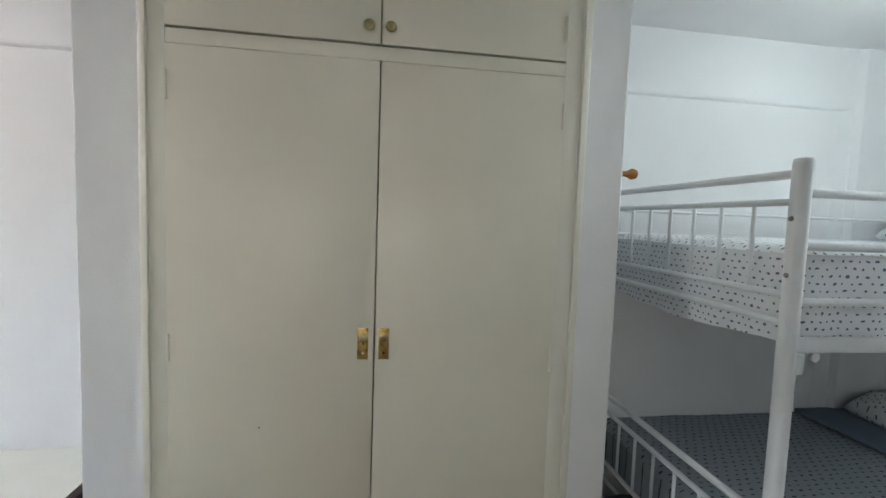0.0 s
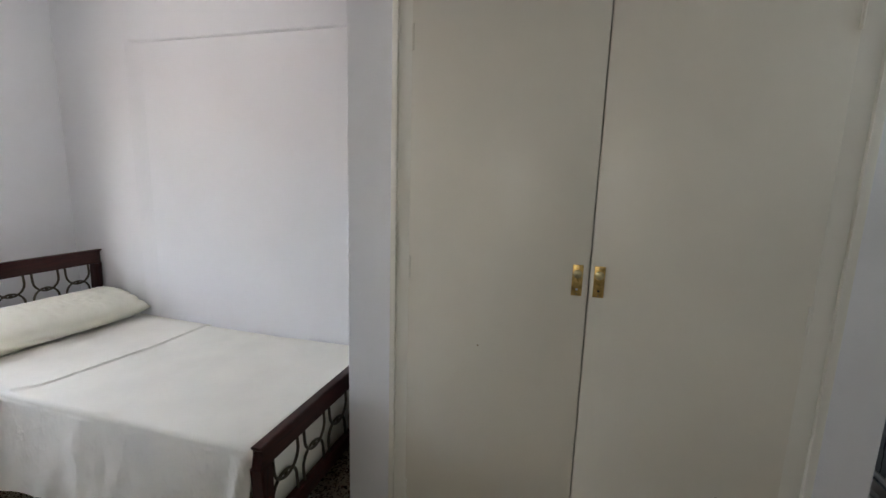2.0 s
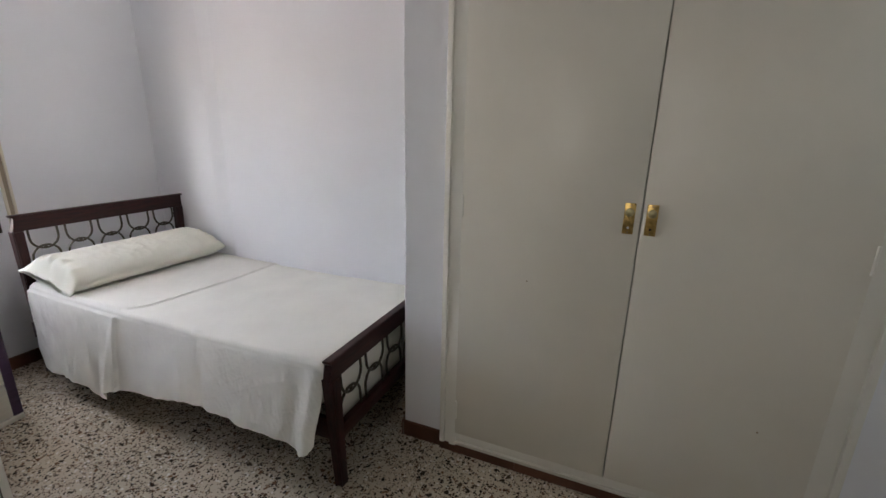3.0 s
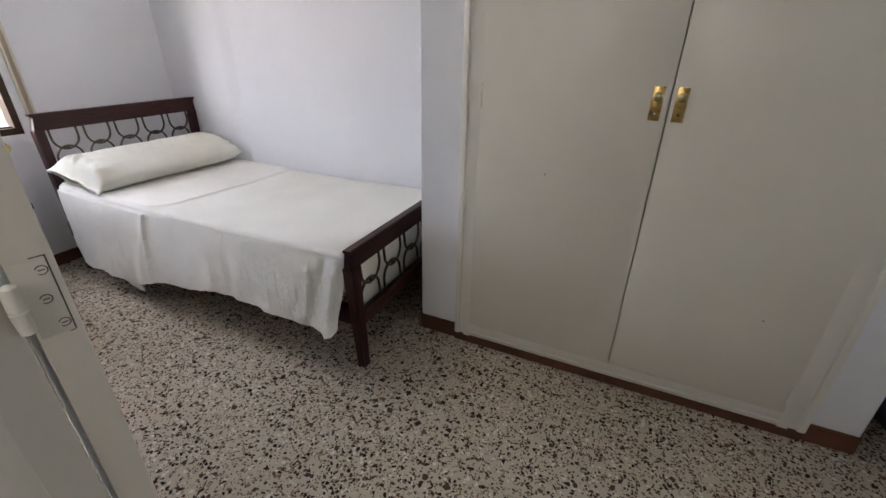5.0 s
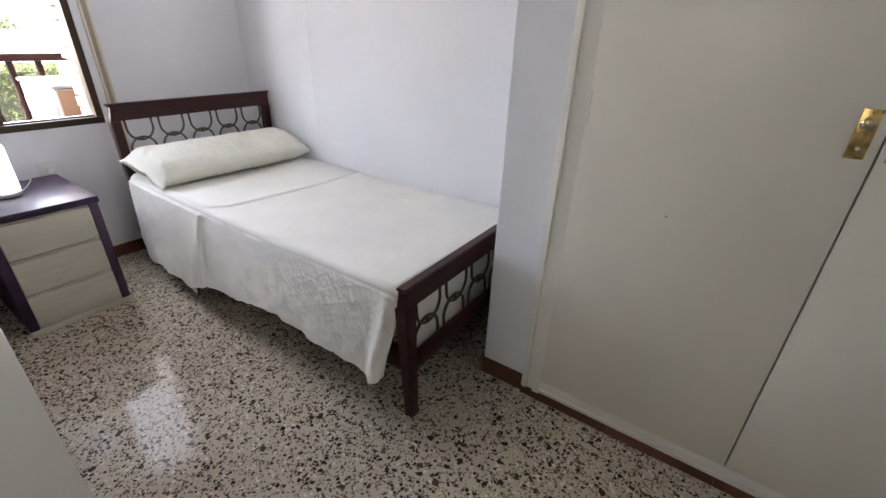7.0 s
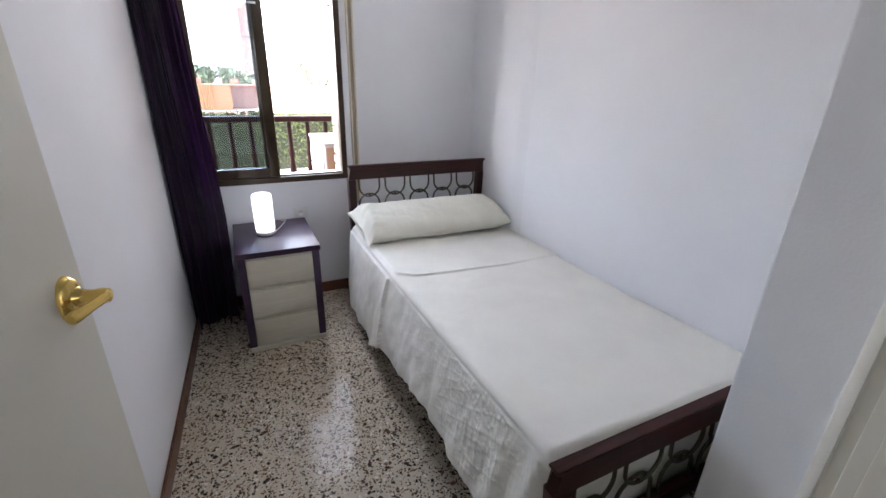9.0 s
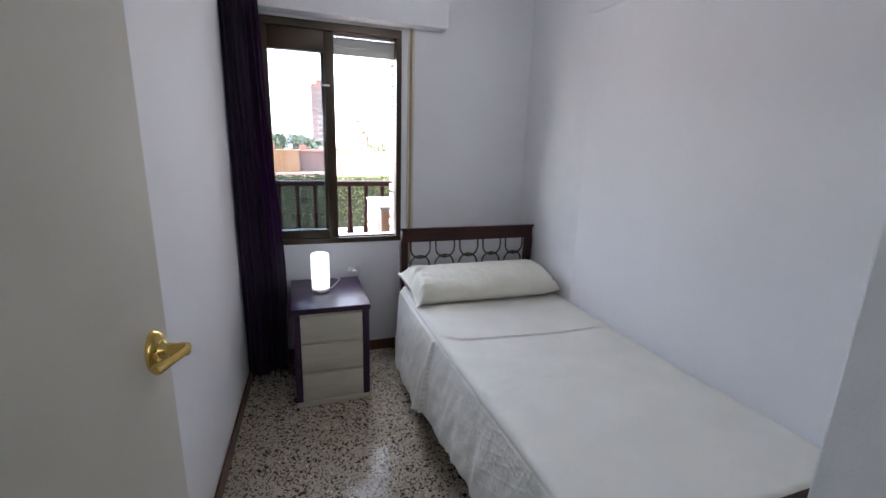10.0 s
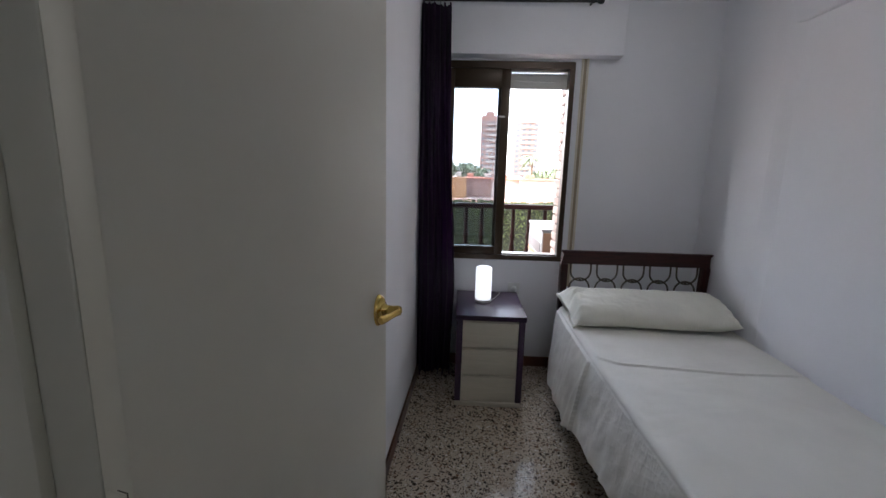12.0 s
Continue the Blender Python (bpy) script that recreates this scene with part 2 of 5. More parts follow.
M_TERRAZZO = mat_terrazzo()
M_JOINT = mat("cement_joint", (0.52, 0.47, 0.40), 0.6, var=0.12, scale=12)
M_SKIRT = mat("brown_ceramic_skirting", (0.105, 0.040, 0.021), 0.32, var=0.2, scale=9, bump=0.2, objvar=0.12)
M_MAHOG = mat_wood("dark_mahogany", (0.014, 0.002, 0.002), (0.046, 0.008, 0.006), 0.38, "Y", coat=0.03, spec=0.3)
M_MAHOGZ = mat_wood("dark_mahogany_upright", (0.014, 0.002, 0.002), (0.046, 0.008, 0.006), 0.38, "Z", coat=0.03, spec=0.3)
M_RING = mat("aged_brass_rings", (0.060, 0.050, 0.032), 0.4, metal=0.5, var=0.2, scale=30)
M_SHEET = mat("cream_cotton_sheet", (0.77, 0.752, 0.69), 0.9, var=0.03, scale=5, bump=0.5, bscale=260)
M_PILLOW = mat("pale_green_cream_pillowcase", (0.725, 0.708, 0.615), 0.88, var=0.03, scale=7, bump=0.4, bscale=240)
M_MATTRESS = mat("mattress_ticking", (0.55, 0.53, 0.47), 0.9)
M_PURPLE = mat_wood("purple_laminate", (0.024, 0.008, 0.030), (0.044, 0.018, 0.053), 0.38, "Y", coat=0.06, scale=10)
M_DRAWER = mat_wood("cream_grained_laminate", (0.525, 0.49, 0.395), (0.585, 0.55, 0.45), 0.45, "Y", coat=0.0, scale=8)
M_CURTAIN = mat("purple_voile", (0.028, 0.006, 0.036), 0.85, var=0.25, scale=12, trans=0.35, stretch=(1, 1, 0.1), sheer=0.05)
M_BRONZE = mat("bronze_aluminium", (0.045, 0.026, 0.011), 0.38, metal=0.3, var=0.1, scale=6)
M_BRASS = mat("polished_brass", (0.75, 0.53, 0.16), 0.16, metal=1.0, var=0.08, scale=40)
M_BRASSOLD = mat("worn_brass_plate", (0.50, 0.34, 0.12), 0.3, metal=0.9, var=0.35, scale=50)
M_KNOB = mat("dull_brass_knob", (0.42, 0.36, 0.2), 0.38, metal=0.8, var=0.2, scale=60)
M_WHITE_METAL = mat("white_enamelled_steel", (0.72, 0.74, 0.77), 0.3, var=0.03, scale=8, coat=0.3)
M_BOLT = mat("steel_bolt", (0.25, 0.25, 0.26), 0.3, metal=1.0)
M_DOTS = mat_dots("white_cotton_with_blue_dots", (0.74, 0.76, 0.80), (0.12, 0.13, 0.19), 0.031, 0.165, ("XY", "Z"))
M_DOTS_TOP = mat_dots("white_cotton_with_blue_dots_top", (0.74, 0.76, 0.80), (0.12, 0.13, 0.19), 0.031, 0.165, ("X", "Y"))
M_COVER = mat_dots("blue_grey_quilt_with_dots", (0.28, 0.32, 0.37), (0.04, 0.05, 0.07), 0.042, 0.20, ("X", "Y"), stretch=1.6)
M_BLUE = mat("blue_grey_sheet", (0.16, 0.21, 0.28), 0.9)
M_PIPE = mat("cream_strap_guide", (0.66, 0.61, 0.49), 0.4, var=0.06)
M_STRAP = mat("grey_brown_strap", (0.34, 0.28, 0.20), 0.8)
M_GAP = mat("dark_paint_crack", (0.13, 0.115, 0.10), 0.9)
M_SHUTTER = mat("ivory_shutter_slat", (0.62, 0.61, 0.57), 0.45, var=0.05)
M_BRICK = mat("pale_pink_brick", (0.37, 0.275, 0.23), 0.85, var=0.14, scale=14, bump=0.8, bscale=90, objvar=0.15)
M_MORTAR = mat("mortar", (0.20, 0.17, 0.145), 0.95, var=0.1, bump=0.8)
M_RAIL = mat_wood("brown_painted_rail", (0.006, 0.0015, 0.001), (0.016, 0.004, 0.003), 0.55, "Y", coat=0.0, spec=0.12)
M_PLASTIC = mat("white_plastic", (0.72, 0.73, 0.72), 0.35)
M_GLOW = mat_glow("lit_lamp_shade", (0.93, 0.95, 1.0), 0.11)
M_WOODKNOB = mat_wood("varnished_pine_peg", (0.30, 0.12, 0.03), (0.45, 0.20, 0.06), 0.25, "X")
M_GLASS = mat_glass("window_glass", (0.76, 0.79, 0.82))
M_BLACK = mat("black_rod", (0.012, 0.012, 0.013), 0.35)
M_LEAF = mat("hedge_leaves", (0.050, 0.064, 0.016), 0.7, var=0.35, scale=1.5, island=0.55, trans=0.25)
# Aerial haze is put into this pale colour of far trees and palm.
M_FARLEAF = mat("haze_tinted_far_leaves", (0.17, 0.20, 0.12), 0.7, var=0.2, scale=0.5, island=0.3)
M_TRUNK = mat("bark", (0.12, 0.08, 0.05), 0.9, bump=0.8)
M_GROUND = mat("dusty_paving", (0.36, 0.27, 0.22), 0.9, var=0.15, scale=0.5)
M_HOUSE = mat("reddish_render", (0.24, 0.14, 0.11), 0.85, var=0.12, scale=0.7)
M_TOWER = mat("pink_brick_facade", (0.30, 0.165, 0.125), 0.85, var=0.08)
# Lighter than dark glass: distance haze mixed into the towers' window colour.
M_HAZEGLASS = mat("haze_tinted_far_windows", (0.13, 0.14, 0.14), 0.4)
M_TOWERPALE = mat("pale_render_facade", (0.27, 0.20, 0.17), 0.85, var=0.06)
M_OCHRE = mat("ochre_render", (0.25, 0.13, 0.055), 0.85, var=0.1)
M_TILE = mat("terracotta_roof", (0.42, 0.16, 0.10), 0.8, var=0.2, scale=2)
M_PALE = mat("pale_render", (0.38, 0.32, 0.27), 0.85, var=0.08, scale=0.6)
M_DARKGLASS = mat("dark_window_glass", (0.05, 0.07, 0.08), 0.12)
M_CAR = mat("white_car_paint", (0.7, 0.72, 0.73), 0.2, coat=0.8)
M_TYRE = mat("tyre_rubber", (0.02, 0.02, 0.02), 0.8)
M_POUF = mat("charcoal_fabric", (0.035, 0.042, 0.055), 0.85, var=0.15, scale=20, bump=0.6)
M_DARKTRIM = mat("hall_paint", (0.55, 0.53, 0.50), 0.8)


# ---- mesh helpers ----
def mesh_ob(name, bm, material, smooth=False):
    me = bpy.data.meshes.new(name)
    bmesh.ops.recalc_face_normals(bm, faces=bm.faces)
    bm.to_mesh(me)
    bm.free()
    me.materials.append(material)
    if smooth:
        me.shade_smooth()
        me.set_sharp_from_angle(angle=radians(40))
    return new(name, me)


def part(name, bm, material, parent, label="", smooth=True):
    ob = mesh_ob(name, bm, material, smooth)
    ob.parent = parent
    if label:
        ob["label"] = label
    return ob


def thing(name, x=0, y=0, z=0, label="", category="", group="", rz=0):
    ob = new(name)
    ob.empty_display_size = 0.05
    ob.matrix_world = pose(x, y, z, 0, 0, rz)
    return tagged(ob, label, category, group)


def structure(name, bm, material, smooth=False, label=""):
    return tagged(mesh_ob(name, bm, material, smooth), label=label, kind="structure")


def box(bm, x0, x1, y0, y1, z0, z1, bevel=0.0, seg=2):
    vs = [bm.verts.new(p) for p in ((x0, y0, z0), (x1, y0, z0), (x1, y1, z0), (x0, y1, z0), (x0, y0, z1), (x1, y0, z1), (x1, y1, z1), (x0, y1, z1))]
    fs = [bm.faces.new([vs[i] for i in q]) for q in ((3, 2, 1, 0), (4, 5, 6, 7), (0, 1, 5, 4), (1, 2, 6, 5), (2, 3, 7, 6), (3, 0, 4, 7))]
    if bevel:
        edges = list({e for f in fs for e in f.edges})
        bmesh.ops.bevel(bm, geom=edges, offset=bevel, segments=seg, affect="EDGES", profile=0.5)
    return bm


def boxes(*specs, bevel=0.0):
    bm = bmesh.new()
    for s in specs:
        box(bm, *s, bevel=bevel)
    return bm


def tube(bm, pts, r, n=12, caps=True, closed=False, squash=None):
    """A round bar through points."""
    pts = [Vector(p) for p in pts]
    rings = []
    k = len(pts)
    up = None
    for i, p in enumerate(pts):
        a = pts[(i - 1) % k] if closed or i else p
        c = pts[(i + 1) % k] if closed or i < k - 1 else p
        d = (c - a).normalized()
        if up is None:
            up = d.orthogonal().normalized()
        up = (up - d * up.dot(d)).normalized()
        side = d.cross(up)
        rad = r[i] if isinstance(r, (list, tuple)) else r
        rings.append([bm.verts.new(p + rad * (math.cos(2 * math.pi * j / n) * up + math.sin(2 * math.pi * j / n) * side)) for j in range(n)])
    m = k if closed else k - 1
    for i in range(m):
        a, c = rings[i], rings[(i + 1) % k]
        for j in range(n):
            bm.faces.new((a[j], a[(j + 1) % n], c[(j + 1) % n], c[j]))
    if caps and not closed:
        bm.faces.new(rings[0][::-1])
        bm.faces.new(rings[-1])
    return bm


def lathe(bm, profile, n=24, centre=(0, 0, 0), axis="Z"):
    """profile: (radius, height) pairs turned about an axis."""
    cx, cy, cz = centre
    rings = []
    for r, h in profile:
        ring = []
        for j in range(n):
            a = 2 * math.pi * j / n
            u, v = r * math.cos(a), r * math.sin(a)
            p = {"Z": (u, v, h), "X": (h, u, v), "Y": (u, h, v)}[axis]
            ring.append(bm.verts.new((cx + p[0], cy + p[1], cz + p[2])))
        rings.append(ring)
    for a, c in zip(rings, rings[1:]):
        for j in range(n):
            bm.faces.new((a[j], a[(j + 1) % n], c[(j + 1) % n], c[j]))
    if profile[0][0] > 1e-5:
        bm.faces.new(rings[0][::-1])
    if profile[-1][0] > 1e-5:
        bm.faces.new(rings[-1])
    bmesh.ops.remove_doubles(bm, verts=bm.verts, dist=1e-6)
    return bm


def prism(bm, outline, z0, z1):
    """A plan outline drawn up from z0 to z1."""
    lo = [bm.verts.new((x, y, z0)) for x, y in outline]
    hi = [bm.verts.new((x, y, z1)) for x, y in outline]
    bm.faces.new(lo[::-1])
    bm.faces.new(hi)
    k = len(outline)
    for i in range(k):
        bm.faces.new((lo[i], lo[(i + 1) % k], hi[(i + 1) % k], hi[i]))
    return bm


def extrude_profile(bm, prof, place, length_pts):
    """A moulding: profile pairs placed by place(p, q, s) at each s."""
    rows = [[bm.verts.new(place(p, q, s)) for p, q in prof] for s in length_pts]
    k = len(prof)
    for a, c in zip(rows, rows[1:]):
        for i in range(k):
            bm.faces.new((a[i], a[(i + 1) % k], c[(i + 1) % k], c[i]))
    bm.faces.new(rows[0][::-1])
    bm.faces.new(rows[-1])
    return bm


# ---- plan ----
CEIL = 2.50
WX = -3.08                      # window wall
BACK, BEAM = 1.988, 1.972       # recessed back wall; pilasters and beam in front of it
EAST = 3.36
PIER_Y, PIER_L, PIER_R = 1.400, -0.738, 0.984
DOOR_Y = 1.356


def south(x):
    """The wall by the door runs a little out of square."""
    return 0.02 - 0.038 * (x + 1.7)


def soft_beam(bm, x0, x1, z):
    """The shallow beam over the recess, its lower arris worn round."""
    prof = [(BACK, CEIL), (BACK, z - 0.004), (BEAM + 0.007, z), (BEAM + 0.002, z + 0.006), (BEAM, z + 0.016), (BEAM, CEIL)]
    a = [bm.verts.new((x0, y, h)) for y, h in prof]
    c = [bm.verts.new((x1, y, h)) for y, h in prof]
    bm.faces.new(a)
    bm.faces.new(c[::-1])
    for i in range(6):
        bm.faces.new((a[i], a[(i + 1) % 6], c[(i + 1) % 6], c[i]))


# ---- structure ----
bm = bmesh.new()
prism(bm, [(WX, BACK), (PIER_L + 0.1, BACK), (PIER_L + 0.1, BACK + 0.15), (WX, BACK + 0.15)], 0, CEIL)
prism(bm, [(WX, BEAM - 0.001), (-2.50, BEAM - 0.001), (-2.47, BEAM + 0.003), (-2.40, BACK), (WX, BACK)], 0, CEIL)
soft_beam(bm, -2.47, PIER_L + 0.1, 2.172)
structure("wall_north", bm, M_WALL)
bm = bmesh.new()
box(bm, PIER_R - 0.1, EAST, BACK, BACK + 0.15, 0, CEIL)
prism(bm, [(2.540, BACK), (2.600, BEAM), (2.615, BEAM), (2.650, 1.955), (EAST, 1.955), (EAST, BACK)], 0, CEIL)
soft_beam(bm, PIER_R - 0.1, 2.60, 2.185)
structure("wall_north_east", bm, M_WALL)
# closet walls with the opening for the doors
bm = bmesh.new()
box(bm, PIER_L, -0.53, PIER_Y, PIER_Y + 0.09, 0, CEIL, 0.006)
box(bm, 0.81, PIER_R, PIER_Y, PIER_Y + 0.09, 0, CEIL, 0.006)
box(bm, PIER_L, PIER_L + 0.09, PIER_Y + 0.088, BACK + 0.15, 0, CEIL)
box(bm, PIER_R - 0.09, PIER_R, PIER_Y + 0.088, BACK + 0.15, 0, CEIL)
box(bm, PIER_L + 0.09, PIER_R - 0.09, BACK + 0.02, BACK + 0.15, 0, CEIL)
structure("closet_wall", bm, M_WALL)
# window wall with its opening
WY0, WY1, WZ0, WZ1 = 0.16, 1.058, 0.795, 2.13
bm = bmesh.new()
box(bm, WX - 0.16, WX, -0.25, WY0, 0, CEIL)
box(bm, WX - 0.16, WX, WY1, BACK + 0.15, 0, CEIL)
box(bm, WX - 0.16, WX, WY0, WY1, 0, WZ0)
box(bm, WX - 0.16, WX, WY0, WY1, WZ1, CEIL)
structure("wall_west", bm, M_WALL)
# east wall with the opening for an assumed, unseen window
bm = bmesh.new()
box(bm, EAST, EAST + 0.2, -0.25, 0.16, 0, CEIL)
box(bm, EAST, EAST + 0.2, 1.06, BACK + 0.15, 0, CEIL)
box(bm, EAST, EAST + 0.2, 0.16, 1.06, 0, 0.83)
box(bm, EAST, EAST + 0.2, 0.16, 1.06, 2.12, CEIL)
structure("wall_east", bm, M_WALL)
# south wall, with the doorway the camera stands in
DX0, DX1, DOORH = -0.512, 0.42, 2.06
bm = bmesh.new()
prism(bm, [(WX, south(WX) - 0.12), (DX0, south(WX) - 0.23), (DX0, south(DX0)), (WX, south(WX))], 0, CEIL)
box(bm, DX1, EAST, -0.17, -0.055, 0, CEIL)
prism(bm, [(DX0, south(WX) - 0.23), (DX1, -0.17), (DX1, -0.055), (DX0, south(DX0))], DOORH, CEIL)
structure("wall_south", bm, M_WALL)
structure("ceiling", boxes((WX - 0.2, EAST + 0.2, -0.3, BACK + 0.15, CEIL, CEIL + 0.12)), M_CEIL)
# shutter box above the window
bm = boxes((WX, WX + 0.10, 0.03, 1.325, 2.145, CEIL), bevel=0.004)
structure("shutter_box", bm, M_WALL, label="white boxed-in roller shutter housing above the window")
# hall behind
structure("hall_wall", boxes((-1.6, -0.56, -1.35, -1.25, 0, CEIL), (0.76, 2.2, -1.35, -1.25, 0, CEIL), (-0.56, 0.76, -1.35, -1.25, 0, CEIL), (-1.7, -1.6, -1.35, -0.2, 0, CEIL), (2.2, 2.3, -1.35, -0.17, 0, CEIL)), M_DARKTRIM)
structure("hall_ceiling", boxes((-1.7, 2.3, -1.35, -0.302, CEIL, CEIL + 0.1)), M_CEIL)

# floor bed under the tiles
floor = structure("floor", boxes((WX - 0.02, EAST + 0.02, -1.35, BACK + 0.02, -0.06, -0.0012)), M_JOINT, label="speckled cream and brown terrazzo tiles, polished and worn")


# ---- door frame ----
def door_frame():
    fr = structure("door_frame", boxes((DX0, DX0 + 0.036, -0.185, south(DX0) + 0.0125, 0, DOORH), (DX1 - 0.036, DX1, -0.185, -0.04, 0, DOORH), (DX0 + 0.036, DX1 - 0.036, -0.185, -0.04, DOORH - 0.036, DOORH), bevel=0.002), M_CASING)
    b = boxes((DX0 + 0.036, DX0 + 0.052, -0.15, -0.062, 0, DOORH - 0.036), (DX1 - 0.052, DX1 - 0.036, -0.15, -0.075, 0, DOORH - 0.036), bevel=0.003)
    part("stop", b, M_CASING, fr)
    b = bmesh.new()
    box(b, DX0 - 0.062, DX0 - 0.001, south(DX0) + 0.003, south(DX0) + 0.012, 0, DOORH + 0.05, 0.003)
    box(b, DX1 - 0.018, DX1 + 0.062, -0.054, -0.042, 0, DOORH + 0.05, 0.003)
    part("architrave", b, M_CASING, fr)


door_frame()


def room_door():
    ang = 180 - math.degrees(math.atan2(0.145, 0.579))
    d = thing("bedroom_door", -0.461, 0.032, 0.008, "cream painted flush door standing open against the white wall", "door", rz=ang)
    # local x runs along the leaf, local y to its back
    W, T, H = 0.597, 0.040, 2.02
    part("leaf", box(bmesh.new(), 0, W, 0, T, 0, H, 0.002), M_LEAFDOOR, d)
    for z in (0.22, 1.03, 1.82):
        h = part("hinge", lathe(bmesh.new(), [(0.003, -0.030), (0.0075, -0.027), (0.0088, -0.002), (0.005, -0.0008), (0.005, 0.0008), (0.0088, 0.002), (0.0075, 0.027), (0.003, 0.030)], 14, (-0.008, T + 0.004, z)), M_CASING, d)
        part("hinge_gap", boxes((-0.0006, 0.0002, 0.0062, 0.0078, z - 0.046, z + 0.049), (-0.0006, 0.0002, 0.0078, 0.020, z + 0.0478, z + 0.049), (-0.0006, 0.0002, 0.0078, 0.013, z - 0.047, z - 0.046), (-0.0006, 0.0002, 0.024, T - 0.001, z - 0.0015, z + 0.0015)), M_GAP, h, "dark crack in the paint round the hinge plate")
        part("hinge_plate", box(bmesh.new(), -0.0009, 0.0004, 0.008, T - 0.003, z - 0.045, z + 0.045, 0.0004), M_LEAFDOOR, h)
        for k, py in ((-0.033, 0.014), (0, 0.020), (0.033, 0.014)):
            b = tube(bmesh.new(), [(-0.0011, py + 0.0052 * math.cos(a * math.pi / 8), z + k + 0.0052 * math.sin(a * math.pi / 8)) for a in range(1, 15)], 0.0006, 6)
            screw = part("screw", b, M_GAP, h)
            part("slot", box(bmesh.new(), -0.0014, -0.0008, py - 0.003, py + 0.003, z + k - 0.0006, z + k + 0.0006), M_GAP, h)
    # lever handle near the free edge, on the room side
    hx, hz = W - 0.041, 1.096
    b = bmesh.new()
    lathe(b, [(0.0, -0.015), (0.014, -0.014), (0.020, -0.010), (0.0235, -0.004), (0.024, 0.0)], 32, (0, 0, 0), "Y")
    for v in b.verts:
        v.co.z *= 1.5
        v.co.x += hx
        v.co.z += hz - 0.004
    hd = part("handle", b, M_BRASS, d, "polished brass lever handle with a tall oval rose")
    b = lathe(bmesh.new(), [(0.017, -0.008), (0.015, -0.014), (0.0105, -0.020), (0.0095, -0.034), (0.0115, -0.043), (0.0100, -0.052), (0.0, -0.056)], 22, (hx, 0, hz), "Y")
    part("neck", b, M_BRASS, hd)
    pts = [(hx + 0.004, -0.046, hz + 0.001), (hx - 0.005, -0.050, hz + 0.001), (hx - 0.016, -0.047, hz - 0.001), (hx - 0.028, -0.042, hz - 0.003), (hx - 0.039, -0.037, hz - 0.005), (hx - 0.049, -0.033, hz - 0.006), (hx - 0.055, -0.031, hz - 0.007), (hx - 0.058, -0.030, hz - 0.007)]
    part("lever", tube(bmesh.new(), pts, [0.005, 0.0072, 0.0068, 0.0068, 0.0078, 0.0092, 0.0080, 0.0035], 16), M_BRASS, hd)


room_door()


